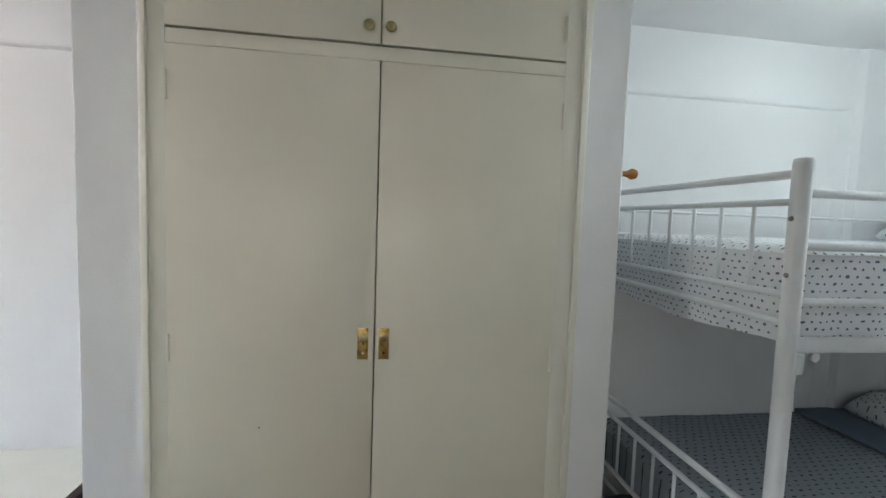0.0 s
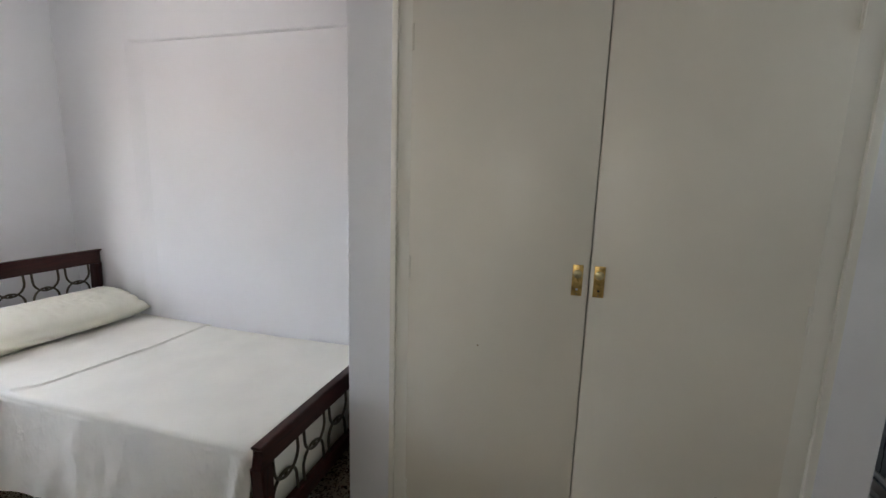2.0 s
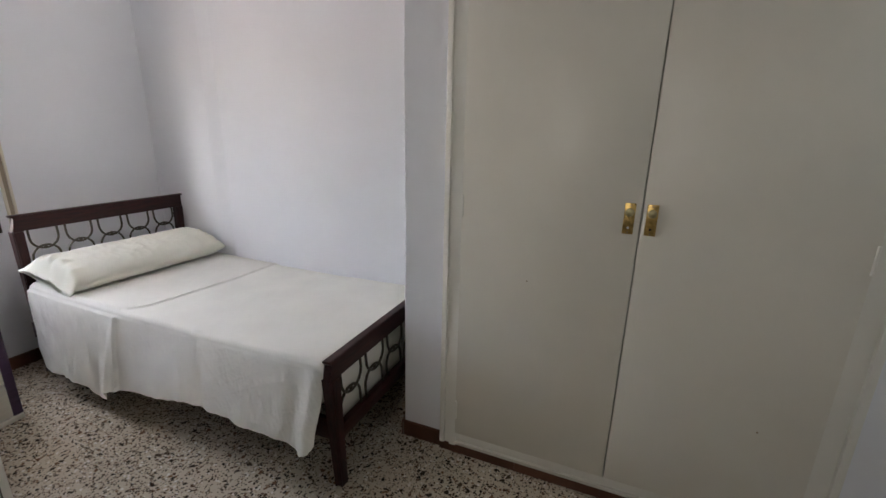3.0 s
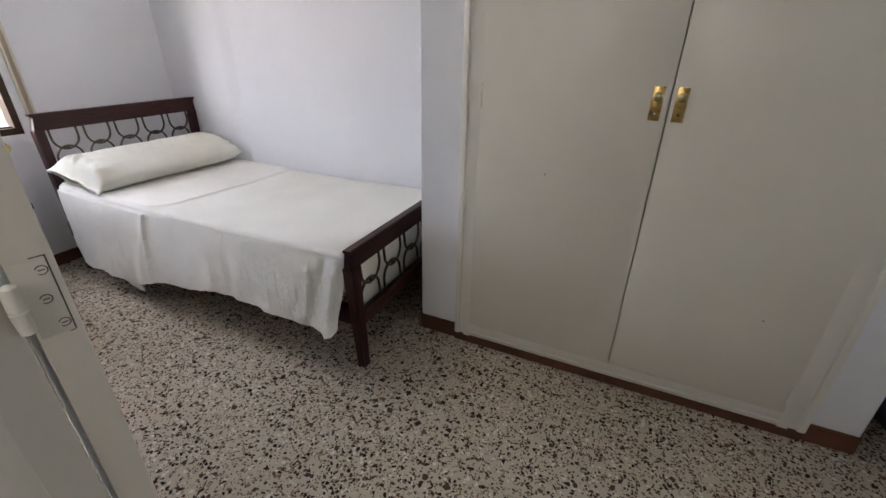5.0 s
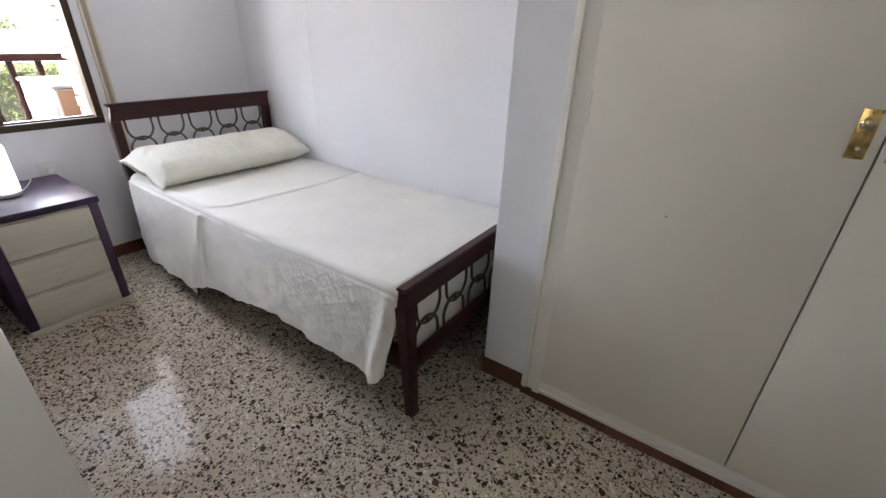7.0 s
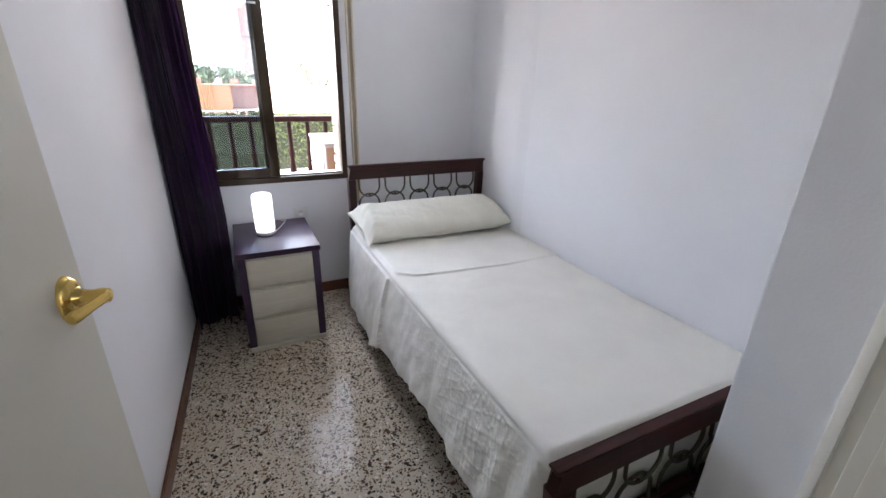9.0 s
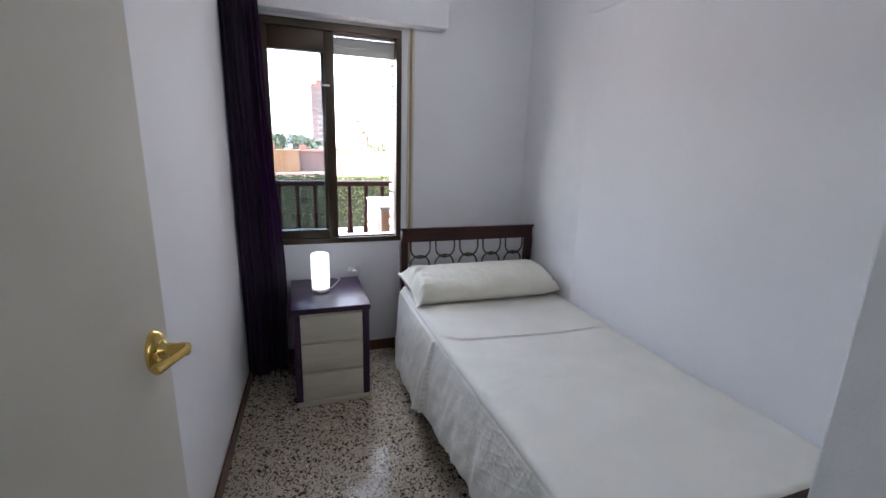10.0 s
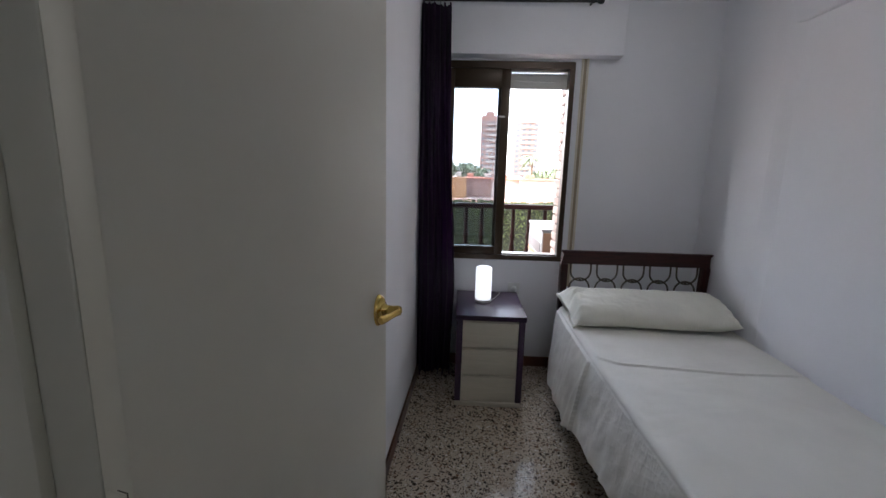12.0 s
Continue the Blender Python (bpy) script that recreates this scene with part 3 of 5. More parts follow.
# ---- built-in wardrobe ----
def wardrobe():
    w = thing("built_in_wardrobe", 0.14, DOOR_Y, 0, "cream painted built-in wardrobe, two tall and two upper doors closed", "wardrobe")
    ox, oy = 0.14, DOOR_Y

    def L(x0, x1, y0, y1, z0, z1, bev=0.002):
        return box(bmesh.new(), x0 - ox, x1 - ox, y0 - oy, y1 - oy, z0, z1, bev)
    xl, xr, mid = -0.470, 0.738, 0.142
    # stepped casing
    prof = [(0.0, 0.0), (0.0, -0.032), (0.006, -0.037), (0.022, -0.038), (0.0245, -0.029), (0.046, -0.029), (0.0485, -0.0395), (0.071, -0.0395), (0.076, -0.0385), (0.076, 0.0)]
    for side, x0 in ((1, -0.546), (-1, 0.812 + 0.014)):
        b = extrude_profile(bmesh.new(), prof, lambda p, q, s, side=side, x0=x0: (x0 + side * p * (1 if side > 0 else 1.16) - ox, PIER_Y - 0.001 + q - oy, s), [0.052, CEIL - 0.001])
        part("casing", b, M_CASING, w)
    b = extrude_profile(bmesh.new(), prof, lambda p, q, s: (s - ox, PIER_Y - 0.001 + q - oy, 0.052 + p * 0.9), [-0.472, 0.738])
    part("bottom_rail", b, M_CASING, w)
    part("crossbar", L(xl + 0.001, xr - 0.001, 1.360, 1.39, 2.014, 2.056, 0.001), M_DOOR, w)
    part("carcass", L(xl - 0.05, xr + 0.06, 1.392, 1.41, 0.06, CEIL - 0.002, 0), M_MATTRESS, w)

    def leaf(name, x0, x1, z0, z1):
        b = L(x0, x1, DOOR_Y, DOOR_Y + 0.022, z0, z1, 0.0025)
        return part(name, b, M_DOOR, w)
    dl = leaf("door", xl - 0.0005, mid - 0.0018, 0.1200, 2.012)
    dr = leaf("door", mid + 0.0018, xr + 0.0005, 0.1200, 2.012)
    ul = leaf("upper_door", xl - 0.0005, mid - 0.0018, 2.062, CEIL - 0.03)
    ur = leaf("upper_door", mid + 0.0018, xr + 0.0005, 2.062, CEIL - 0.03)
    for par, cx in ((dl, mid - 0.036), (dr, mid + 0.030)):
        b = L(cx - 0.0165, cx + 0.0165, DOOR_Y - 0.003, DOOR_Y + 0.001, 1.082, 1.183, 0.001)
        pl = part("handle_plate", b, M_BRASSOLD, par, "worn brass pull plate with a keyhole")
        b = lathe(bmesh.new(), [(0.0, -0.005), (0.008, -0.0048), (0.013, -0.0015), (0.014, 0.0)], 20, (cx - ox, DOOR_Y - 0.003 - oy, 1.153), "Y")
        part("finger_dish", b, M_KNOB, pl)
        b = lathe(bmesh.new(), [(0.004, -0.001), (0.004, 0.0)], 10, (cx - ox, DOOR_Y - 0.003 - oy, 1.103), "Y")
        part("keyhole", b, M_PLASTIC if par is dl else M_BLACK, pl)
        for z in (1.088, 1.177):
            part("pin", lathe(bmesh.new(), [(0.002, -0.001), (0.002, 0.0)], 8, (cx - ox, DOOR_Y - 0.003 - oy, z), "Y"), M_BOLT, pl)
    for par, cx in ((ul, mid - 0.036), (ur, mid + 0.028)):
        b = lathe(bmesh.new(), [(0.006, 0.0), (0.006, -0.012), (0.013, -0.017), (0.0165, -0.024), (0.014, -0.030), (0.0, -0.032)], 20, (cx - ox, DOOR_Y - oy, 2.106), "Y")
        part("knob", b, M_KNOB, par, "round dull brass knob")
    for par, hx, zs in ((dl, xl + 0.003, (1.895, 1.125, 0.24)), (dr, xr - 0.003, (1.885, 1.075, 0.205)), (ul, xl + 0.003, (2.16,)), (ur, xr - 0.003, (2.16,))):
        for z in zs:
            b = tube(bmesh.new(), [(hx - ox, DOOR_Y - 0.002 - oy, z - 0.042), (hx - ox, DOOR_Y - 0.002 - oy, z + 0.042)], 0.0042, 10)
            part("hinge", b, M_CASING if z < 1.3 else M_DOOR, par)
    # paint chips on the doors
    for par, x, z in ((dl, -0.207, 0.868), (dr, 0.576, 0.469)):
        b = lathe(bmesh.new(), [(0.0035, -0.0006), (0.0035, 0.0)], 7, (x - ox, DOOR_Y - oy, z), "Y")
        part("paint_chip", b, M_STRAP, par)


wardrobe()


# ---- skirting ----
def skirting(name, runs):
    """Runs of brown ceramic skirting pieces: start, end, thickness outward."""
    holder = structure(name, bmesh_strip(runs), M_MORTAR)
    for (xa, ya), (xb, yb), h in runs:
        a, b2 = Vector((xa, ya, 0)), Vector((xb, yb, 0))
        d = b2 - a
        k = max(1, round(d.length / 0.33))
        nrm = Vector((d.y, -d.x, 0)).normalized()
        for i in range(k):
            p, q = a + d * (i / k) + d.normalized() * 0.0003, a + d * ((i + 1) / k) - d.normalized() * 0.0003
            bm = prism(bmesh.new(), [(p.x, p.y), (q.x, q.y), (q.x + nrm.x * 0.011, q.y + nrm.y * 0.011), (p.x + nrm.x * 0.011, p.y + nrm.y * 0.011)], 0.001, h)
            bmesh.ops.bevel(bm, geom=[e for e in bm.edges if all(v.co.z > h - 1e-4 for v in e.verts)], offset=0.003, segments=2, affect="EDGES")
            part("skirting_piece", bm, M_SKIRT, holder)


def bmesh_strip(runs):
    bm = bmesh.new()
    for (xa, ya), (xb, yb), h in runs:
        d = Vector((xb - xa, yb - ya, 0)).normalized()
        nrm = Vector((d.y, -d.x, 0)) * 0.006
        prism(bm, [(xa, ya), (xb, yb), (xb + nrm.x, yb + nrm.y), (xa + nrm.x, ya + nrm.y)], 0.001, h - 0.006)
    return bm


skirting("baseboard", [
    ((DX0 - 0.07, south(DX0 - 0.07) + 0.001), (WX + 0.001, south(WX) + 0.001), 0.075),
    ((WX + 0.001, south(WX) + 0.014), (WX + 0.001, BEAM - 0.014), 0.075),
    ((WX + 0.014, BEAM - 0.001), (-2.425, BEAM - 0.001), 0.075),
    ((-2.425, BACK - 0.001), (PIER_L - 0.002, BACK - 0.001), 0.075),
    ((PIER_L - 0.001, BACK - 0.014), (PIER_L - 0.001, PIER_Y - 0.011), 0.075),
    ((PIER_L, PIER_Y - 0.001), (-0.548, PIER_Y - 0.001), 0.078),
    ((0.826, PIER_Y - 0.001), (PIER_R, PIER_Y - 0.001), 0.078),
    ((-0.548, PIER_Y - 0.012), (0.826, PIER_Y - 0.012), 0.049),
])


# ---- left window ----
def sliding_window():
    X0, X1 = WX - 0.075, WX - 0.005
    w = tagged(mesh_ob("window_1", boxes((X0, X1, WY0, WY1, WZ0, WZ0 + 0.035), (X0, X1, WY0, WY1, WZ1 - 0.045, WZ1), (X0, X1, WY0, WY0 + 0.03, WZ0 + 0.035, WZ1 - 0.045), (X0, X1, WY1 - 0.034, WY1, WZ0 + 0.035, WZ1 - 0.045), bevel=0.002), M_BRONZE), kind="structure", label="dark bronze aluminium sliding window, right half slid open")
    b = boxes((X0 + 0.03, X0 + 0.04, WY0 + 0.03, WY1 - 0.034, WZ0 + 0.035, WZ0 + 0.043), bevel=0.001)
    part("track", b, M_BRONZE, w)
    for k, (dx, y0, y1) in enumerate(((-0.028, WY0 + 0.03, 0.622), (0.004, WY0 + 0.05, 0.640))):
        xa, xb = X0 + 0.036 + dx, X0 + 0.062 + dx
        z0, z1, s = WZ0 + 0.037, WZ1 - 0.047, 0.058
        # Top rails made oversized: their dark metal stands for dim, reflecting glass there.
        b = boxes((xa, xb, y0, y0 + s, z0, z1), (xa, xb, y1 - s, y1, z0, z1), (xa, xb, y0 + s, y1 - s, z0, z0 + 0.055), (xa, xb, y0 + s, y1 - s, z1 - 0.118, z1), bevel=0.002)
        sash = part("sash", b, M_BRONZE, w)
        g = part("pane", boxes((xa + 0.010, xa + 0.015, y0 + s, y1 - s, z0 + 0.055, z1 - 0.118)), M_GLASS, sash, smooth=False)
        g.visible_shadow = False
        if k:
            b = boxes((xb, xb + 0.008, y1 - 0.072, y1 - 0.028, 1.772, 1.783), bevel=0.002)
            part("latch", b, M_PLASTIC, sash)
    b = boxes((WX - 0.235, WX - 0.08, WY0 + 0.001, WY1 - 0.030, WZ0 - 0.001, WZ0 + 0.018), bevel=0.003)
    part("window_sill", b, M_PLASTIC, w)
    teeth = [(WX - 0.115, WX - 0.107, y, y + 0.015, 2.076, 2.082) for y in [WY0 + 0.002 + 0.024 * k for k in range(37)]]
    sh = tagged(mesh_ob("roller_shutter", boxes((WX - 0.115, WX - 0.107, WY0 + 0.002, WY1 - 0.002, 2.082, WZ1), (WX - 0.115, WX - 0.107, WY0 + 0.002, WY1 - 0.002, 2.062, 2.076), *teeth), M_SHUTTER), label="ivory roller shutter drawn up above the window", category="shutter")
    for i in range(2):
        z = 1.974 + i * 0.046
        b = bmesh.new()
        prof = [(-0.006, 0.001), (-0.009, 0.012), (-0.009, 0.034), (-0.005, 0.0458), (0.003, 0.0458), (0.003, 0.001)]
        extrude_profile(b, prof, lambda p, q, s, z=z: (WX - 0.115 + 0.006 + p, s, z + q), [WY0 + 0.004, WY1 - 0.004])
        part("slat", b, M_SHUTTER, sh)


sliding_window()


def strap_guide():
    g = thing("shutter_strap", WX + 0.006, 1.115, 0.62, "cream shutter strap guide running down beside the window", "shutter strap")
    part("guide", boxes((-0.005, 0.010, -0.022, -0.010, 0, 1.55), (-0.005, 0.010, 0.010, 0.022, 0, 1.55), (-0.005, 0.001, -0.010, 0.010, 0, 1.55), bevel=0.002), M_PIPE, g)
    part("strap", boxes((0.003, 0.005, -0.0085, 0.0085, 0.0, 1.549)), M_STRAP, g)


strap_guide()


# ---- bricks of the window reveal outside ----
def brick_reveal():
    wall = structure("facade", boxes((WX - 0.25, WX - 0.165, WY1 + 0.012, 2.6, -2.6, 3.2), (WX - 0.25, WX - 0.165, -2.0, WY0 - 0.04, -2.6, 3.2), (WX - 0.25, WX - 0.165, WY0 - 0.04, WY1 + 0.012, -2.6, WZ0 - 0.05), (WX - 0.25, WX - 0.165, WY0 - 0.04, WY1 + 0.012, WZ1 + 0.16, 3.2), (WX - 0.249, WX - 0.080, WY1 - 0.012, WY1 - 0.001, WZ0, WZ1)), M_MORTAR)
    return wall


FACADE = brick_reveal()


# ---- single bed ----
BX0, BX1, BY0, BY1 = -2.86, -0.80, 0.965, 1.93


def rings_panel(parent, x, y0, y1, zt, zb, n):
    """Interlaced wire loops: U shapes from the rail above and from below, bound where they cross."""
    step = (y1 - y0) / n
    r = step * 0.385
    zm = (zt + zb) / 2
    for i in range(n):
        yc = y0 + step * (i + 0.5)
        ys = [yc - r + 2 * r * k / 12 for k in range(13)]
        for sgn, zend in ((1, zt), (-1, zb)):
            pts = [(x, yc - r, zend)]
            for k in range(11):
                a = math.pi * k / 10
                pts.append((x + 0.004 * sgn, yc - r * math.cos(a), zm + sgn * (r * 0.88 - r * math.sin(a))))
            pts.append((x, yc + r, zend))
            part("loop", tube(bmesh.new(), pts, 0.0058, 8), M_RING, parent)
        part("binding", lathe(bmesh.new(), [(0.007, -0.008), (0.0085, 0.0), (0.007, 0.008)], 10, (x, yc, zm), "Z"), M_RING, parent)


def rail_bar(bm, x, y0, y1, z0, z1, t, curl=0.0):
    """A flat top rail with rounded ends, leaning slightly back at its top."""
    n = 8
    prof = []
    for y, f in [(y0 + 0.012 * (1 - math.cos(math.pi / 2 * k / n)) * 0 + 0.018 * (1 - math.sin(math.pi / 2 * k / n)), math.cos(math.pi / 2 * k / n)) for k in range(n + 1)]:
        prof.append((y, z1 - 0.018 * f))
    top = prof + [(y0 + y1 - y, z) for y, z in prof[::-1]]
    outline = top + [(y1 - 0.004, z0), (y0 + 0.004, z0)]
    a = [bm.verts.new((x - t / 2 + curl * (z - z0), y, z)) for y, z in outline]
    c = [bm.verts.new((x + t / 2 + curl * (z - z0), y, z)) for y, z in outline]
    bm.faces.new(a)
    bm.faces.new(c[::-1])
    k = len(outline)
    for i in range(k):
        bm.faces.new((a[i], a[(i + 1) % k], c[(i + 1) % k], c[i]))
    bmesh.ops.bevel(bm, geom=list(bm.edges), offset=0.003, segments=2, affect="EDGES")
    return bm


def leg(bm, x0, y0, x1, y1, z0, z1, w0, w1):
    """A tapering square leg from the floor point to the rail."""
    lo = [bm.verts.new((x0 + sx * w0, y0 + sy * w0, z0)) for sx, sy in ((-1, -1), (1, -1), (1, 1), (-1, 1))]
    hi = [bm.verts.new((x1 + sx * w1, y1 + sy * w1, z1)) for sx, sy in ((-1, -1), (1, -1), (1, 1), (-1, 1))]
    bm.faces.new(lo[::-1])
    bm.faces.new(hi)
    for i in range(4):
        bm.faces.new((lo[i], lo[(i + 1) % 4], hi[(i + 1) % 4], hi[i]))
    bmesh.ops.bevel(bm, geom=list(bm.edges), offset=0.004, segments=2, affect="EDGES")
    return bm


def single_bed():
    bed = thing("single_bed", 0, 0, 0, "dark mahogany single bed frame with looped metal rings", "bed")
    hb = part("headboard", rail_bar(bmesh.new(), BX0 + 0.012, 0.996, 1.952, 0.835, 0.925, 0.032, 0.15), M_MAHOG, bed)
    rings_panel(hb, BX0 + 0.004, 1.050, 1.900, 0.838, 0.62, 5)
    part("lower_rail", box(bmesh.new(), BX0 - 0.010, BX0 + 0.018, 1.05, 1.90, 0.56, 0.625, 0.003), M_MAHOG, hb)
    for y in (1.022, 1.926):
        part("leg", leg(bmesh.new(), BX0 - 0.005, y + (0.01 if y < 1.5 else -0.01), BX0 + 0.008, y, 0, 0.838, 0.020, 0.024), M_MAHOGZ, bed)
    fb = part("footboard", rail_bar(bmesh.new(), BX1 - 0.022, 0.953, 1.952, 0.512, 0.598, 0.036, 0.05), M_MAHOG, bed)
    rings_panel(fb, BX1 - 0.026, 1.02, 1.90, 0.515, 0.285, 5)
    part("lower_rail", box(bmesh.new(), BX1 - 0.040, BX1 - 0.012, 1.02, 1.90, 0.225, 0.29, 0.003), M_MAHOG, fb)
    for y in (0.985, 1.925):
        part("leg", leg(bmesh.new(), BX1 - 0.035, y + (0.045 if y < 1.5 else -0.03), BX1 - 0.024, y, 0, 0.515, 0.020, 0.026), M_MAHOGZ, bed)
    for y in (0.995, 1.915):
        part("side_rail", box(bmesh.new(), BX0 + 0.02, BX1 - 0.04, y - 0.011, y + 0.011, 0.24, 0.33, 0.003), M_MAHOG, bed)
    m = mesh_ob("mattress", box(bmesh.new(), BX0 + 0.035, BX1 - 0.070, 1.04, 1.975, 0.332, 0.495, 0.03, 3), M_MATTRESS, True)
    tagged(m, "cream single mattress lying on the dark bed frame", "mattress")


single_bed()


def hem_height(x):
    pts = [(-2.80, 0.135), (-2.55, 0.135), (-2.32, 0.125), (-2.19, 0.085), (-2.12, 0.095), (-2.09, 0.165), (-1.9, 0.19), (-1.7, 0.205), (-1.55, 0.245), (-1.40, 0.23), (-1.2, 0.225), (-1.0, 0.222), (-0.93, 0.205), (-0.885, 0.215), (-0.85, 0.26)]
    for (a, za), (b, zb) in zip(pts, pts[1:]):
        if x <= b:
            t = (x - a) / (b - a)
            t = t * t * (3 - 2 * t)
            return za + (zb - za) * max(0, min(1, t))
    return pts[-1][1]


def bed_top(x, y):
    """Height of the covered mattress: it sags along the middle and rises at the wall."""
    u = (x + 1.83) / 1.0
    z = 0.548 - 0.028 * (y - 1.0) - 0.016 * (1 - u * u)
    return z + 0.003 * noise.noise((x * 3, y * 3, 0.3))


def sheet():
    x0, x1, y0, y1 = BX0 + 0.045, BX1 - 0.058, 1.002, 1.989
    R = 0.022
    nx, nt, nd = 480, 60, 84
    bm = bmesh.new()
    rows = []
    for i in range(nx + 1):
        x = x0 + (x1 - x0) * i / nx
        foot = max(0.0, 1 - (x1 - x) / 0.05)
        row = []
        # wall side going under
        for j in range(nt + 1):
            y = y1 - (y1 - y0 - R) * j / nt
            z = bed_top(x, y) - 0.03 * foot * foot
            edge = max(0.0, 1 - (y1 - y) / 0.04)
            z -= 0.02 * edge * edge
            z += 0.0030 * noise.noise((x * 7, y * 4, 1)) + 0.0018 * abs(noise.noise((x * 16 + y * 5, y * 9, 2)))
            tl = -1.995 + 0.03 * (y - 1.4) * (1.4 - y) + 0.004 * math.sin(y * 9) - 0.078 * math.exp(-((y - 1.0) / 0.08) ** 2)
            if x < tl:
                z += 0.006 + 0.003 * math.exp(-((tl - x) / 0.012) ** 2)
            z += 0.0035 * math.exp(-((x + 0.9) / 0.02) ** 2 - ((y - 1.25) / 0.2) ** 2)
            z += 0.006 * math.exp(-((x + 1.55) / 0.03) ** 2 - ((y - 1.0) / 0.05) ** 2)
            row.append((x, y, z))
        zt = bed_top(x, y0 + R) - 0.03 * foot * foot
        for k in range(1, 7):
            a = math.pi / 2 * k / 6
            row.append((x, y0 + R - R * math.sin(a), zt - R * (1 - math.cos(a))))
        z_start = zt - R
        zh = hem_height(x)
        for k in range(1, nd + 1):
            f = k / nd
            z = z_start + (zh - z_start) * f
            fold = 0.0
            for xc, wdt, amp in ((-2.08, 0.030, 0.024), (-1.62, 0.05, 0.016), (-1.50, 0.03, -0.010), (-1.05, 0.05, 0.010), (-0.905, 0.030, 0.022), (-1.95, 0.08, 0.007), (-2.5, 0.09, 0.008), (-1.28, 0.06, 0.008)):
                drift = xc + 0.04 * (f - 0.5) + 0.02 * math.sin(3 * f + xc * 5)
                fold += amp * math.exp(-((x - drift) / wdt) ** 2) * (0.25 + f)
            y = y0 - 0.078 * f ** 0.85 - fold
            y -= 0.006 * f * math.sin(x * 21 + 1.2 * f) + 0.003 * noise.noise((x * 18, z * 14, 4)) * (0.5 + f) * 1.6
            mask = 0.25 + 0.75 * math.exp(-((x + 1.12) / 0.34) ** 2)
            ridge = max(0.0, 1 - 5.5 * abs(noise.noise((x * 15 + z * 9, (z - x) * 3.2, 6)))) ** 2
            ridge += 0.7 * max(0.0, 1 - 5 * abs(noise.noise((z * 21 - x * 9, x * 3 + z * 2, 8)))) ** 2
            crinkle = mask * (ridge + 0.8 * noise.noise((x * 9, z * 12, 3)))
            fine = max(0.0, 1 - 4.5 * abs(noise.noise((x * 34 + z * 16, (z - x) * 9, 12)))) ** 2
            tiny = max(0.0, 1 - 4 * abs(noise.noise((x * 26 + z * 30, (z - x) * 16, 21)))) ** 3
            y -= 0.0019 * crinkle + 0.0013 * (0.4 + mask) * fine + 0.0011 * (0.3 + mask) * tiny
            lap = -2.075 + 0.055 * f - x
            if lap > 0:
                y -= 0.010 + 0.008 * math.exp(-(lap / 0.02) ** 2) * (0.3 + f)
            row.append((x + 0.01 * f * math.sin(x * 9) + 0.17 * f * max(0.0, 1 - (x - x0) / 0.55), y, z))
        rows.append([bm.verts.new(p) for p in row])
    # the foot end hangs down behind the foot board
    end = rows[-1]
    last = [bm.verts.new((v.co.x + 0.012, v.co.y, v.co.z - 0.02)) for v in end[:nt + 1]]
    drop = [bm.verts.new((v.co.x + 0.012, v.co.y, 0.24)) for v in end[:nt + 1]]
    for a, c in zip(rows, rows[1:]):
        for j in range(len(a) - 1):
            bm.faces.new((a[j], a[j + 1], c[j + 1], c[j]))
    for a, c in ((end[:nt + 1], last), (last, drop)):
        for j in range(nt):
            bm.faces.new((a[j], a[j + 1], c[j + 1], c[j]))
    ob = mesh_ob("bed_sheet", bm, M_SHEET)
    ob.data.shade_smooth()
    md = ob.modifiers.new("thickness", "SOLIDIFY")
    md.thickness, md.offset = 0.003, -1
    tagged(ob, "creased cream cotton sheet draped over the made bed", "bed sheet")


sheet()


def pillow(name, L, W, H, material, seed, n=64, m=34, gather=0.0):
    """A filled pillowcase, lying along local y, with pinched ears at its corners."""
    bm = bmesh.new()
    grid = {}
    for s in (1, -1):
        for i in range(n + 1):
            for j in range(m + 1):
                u, v = 2 * i / n - 1, 2 * j / m - 1
                edge = (1 - abs(u) ** 13) ** 0.5 * (1 - abs(v) ** 3.4) ** 0.5
                z = s * H / 2 * edge
                pinch = 1 - 0.03 * (1 - abs(u) ** 6) * abs(v) ** 3
                pin2 = 1 - 0.03 * (1 - abs(v) ** 6) * abs(u) ** 3
                wr = 0.0
                if abs(u) > 0.62 and u < 0.9:
                    wr = 0.022 * ((abs(u) - 0.62) / 0.38) ** 1.2 * math.sin(v * 10 + u * 7 + seed + 2 * noise.noise((u * 4, v * 3, seed))) * edge
                wr += 0.005 * noise.noise((u * 5, v * 4, seed)) * edge
                near_end = max(0.0, min(1.0, (-u - 0.35) / 0.5))
                wr -= 0.016 * near_end * edge * max(0.0, 1 - 4 * abs(noise.noise((u * 7 + v * 2, v * 5, seed + 4))))
                key = (i, j) if (0 < i < n and 0 < j < m) is False else (i, j, s)
                if key not in grid:
                    grid[key] = bm.verts.new((v * W / 2 * pinch, u * L / 2 * pin2, z + wr))
    def at(i, j, s):
        return grid[(i, j)] if (i, j) in grid else grid[(i, j, s)]
    for s in (1, -1):
        for i in range(n):
            for j in range(m):
                q = (at(i, j, s), at(i + 1, j, s), at(i + 1, j + 1, s), at(i, j + 1, s))
                bm.faces.new(q if s > 0 else q[::-1])
    ob = mesh_ob(name, bm, material)
    ob.data.shade_smooth()
    return ob


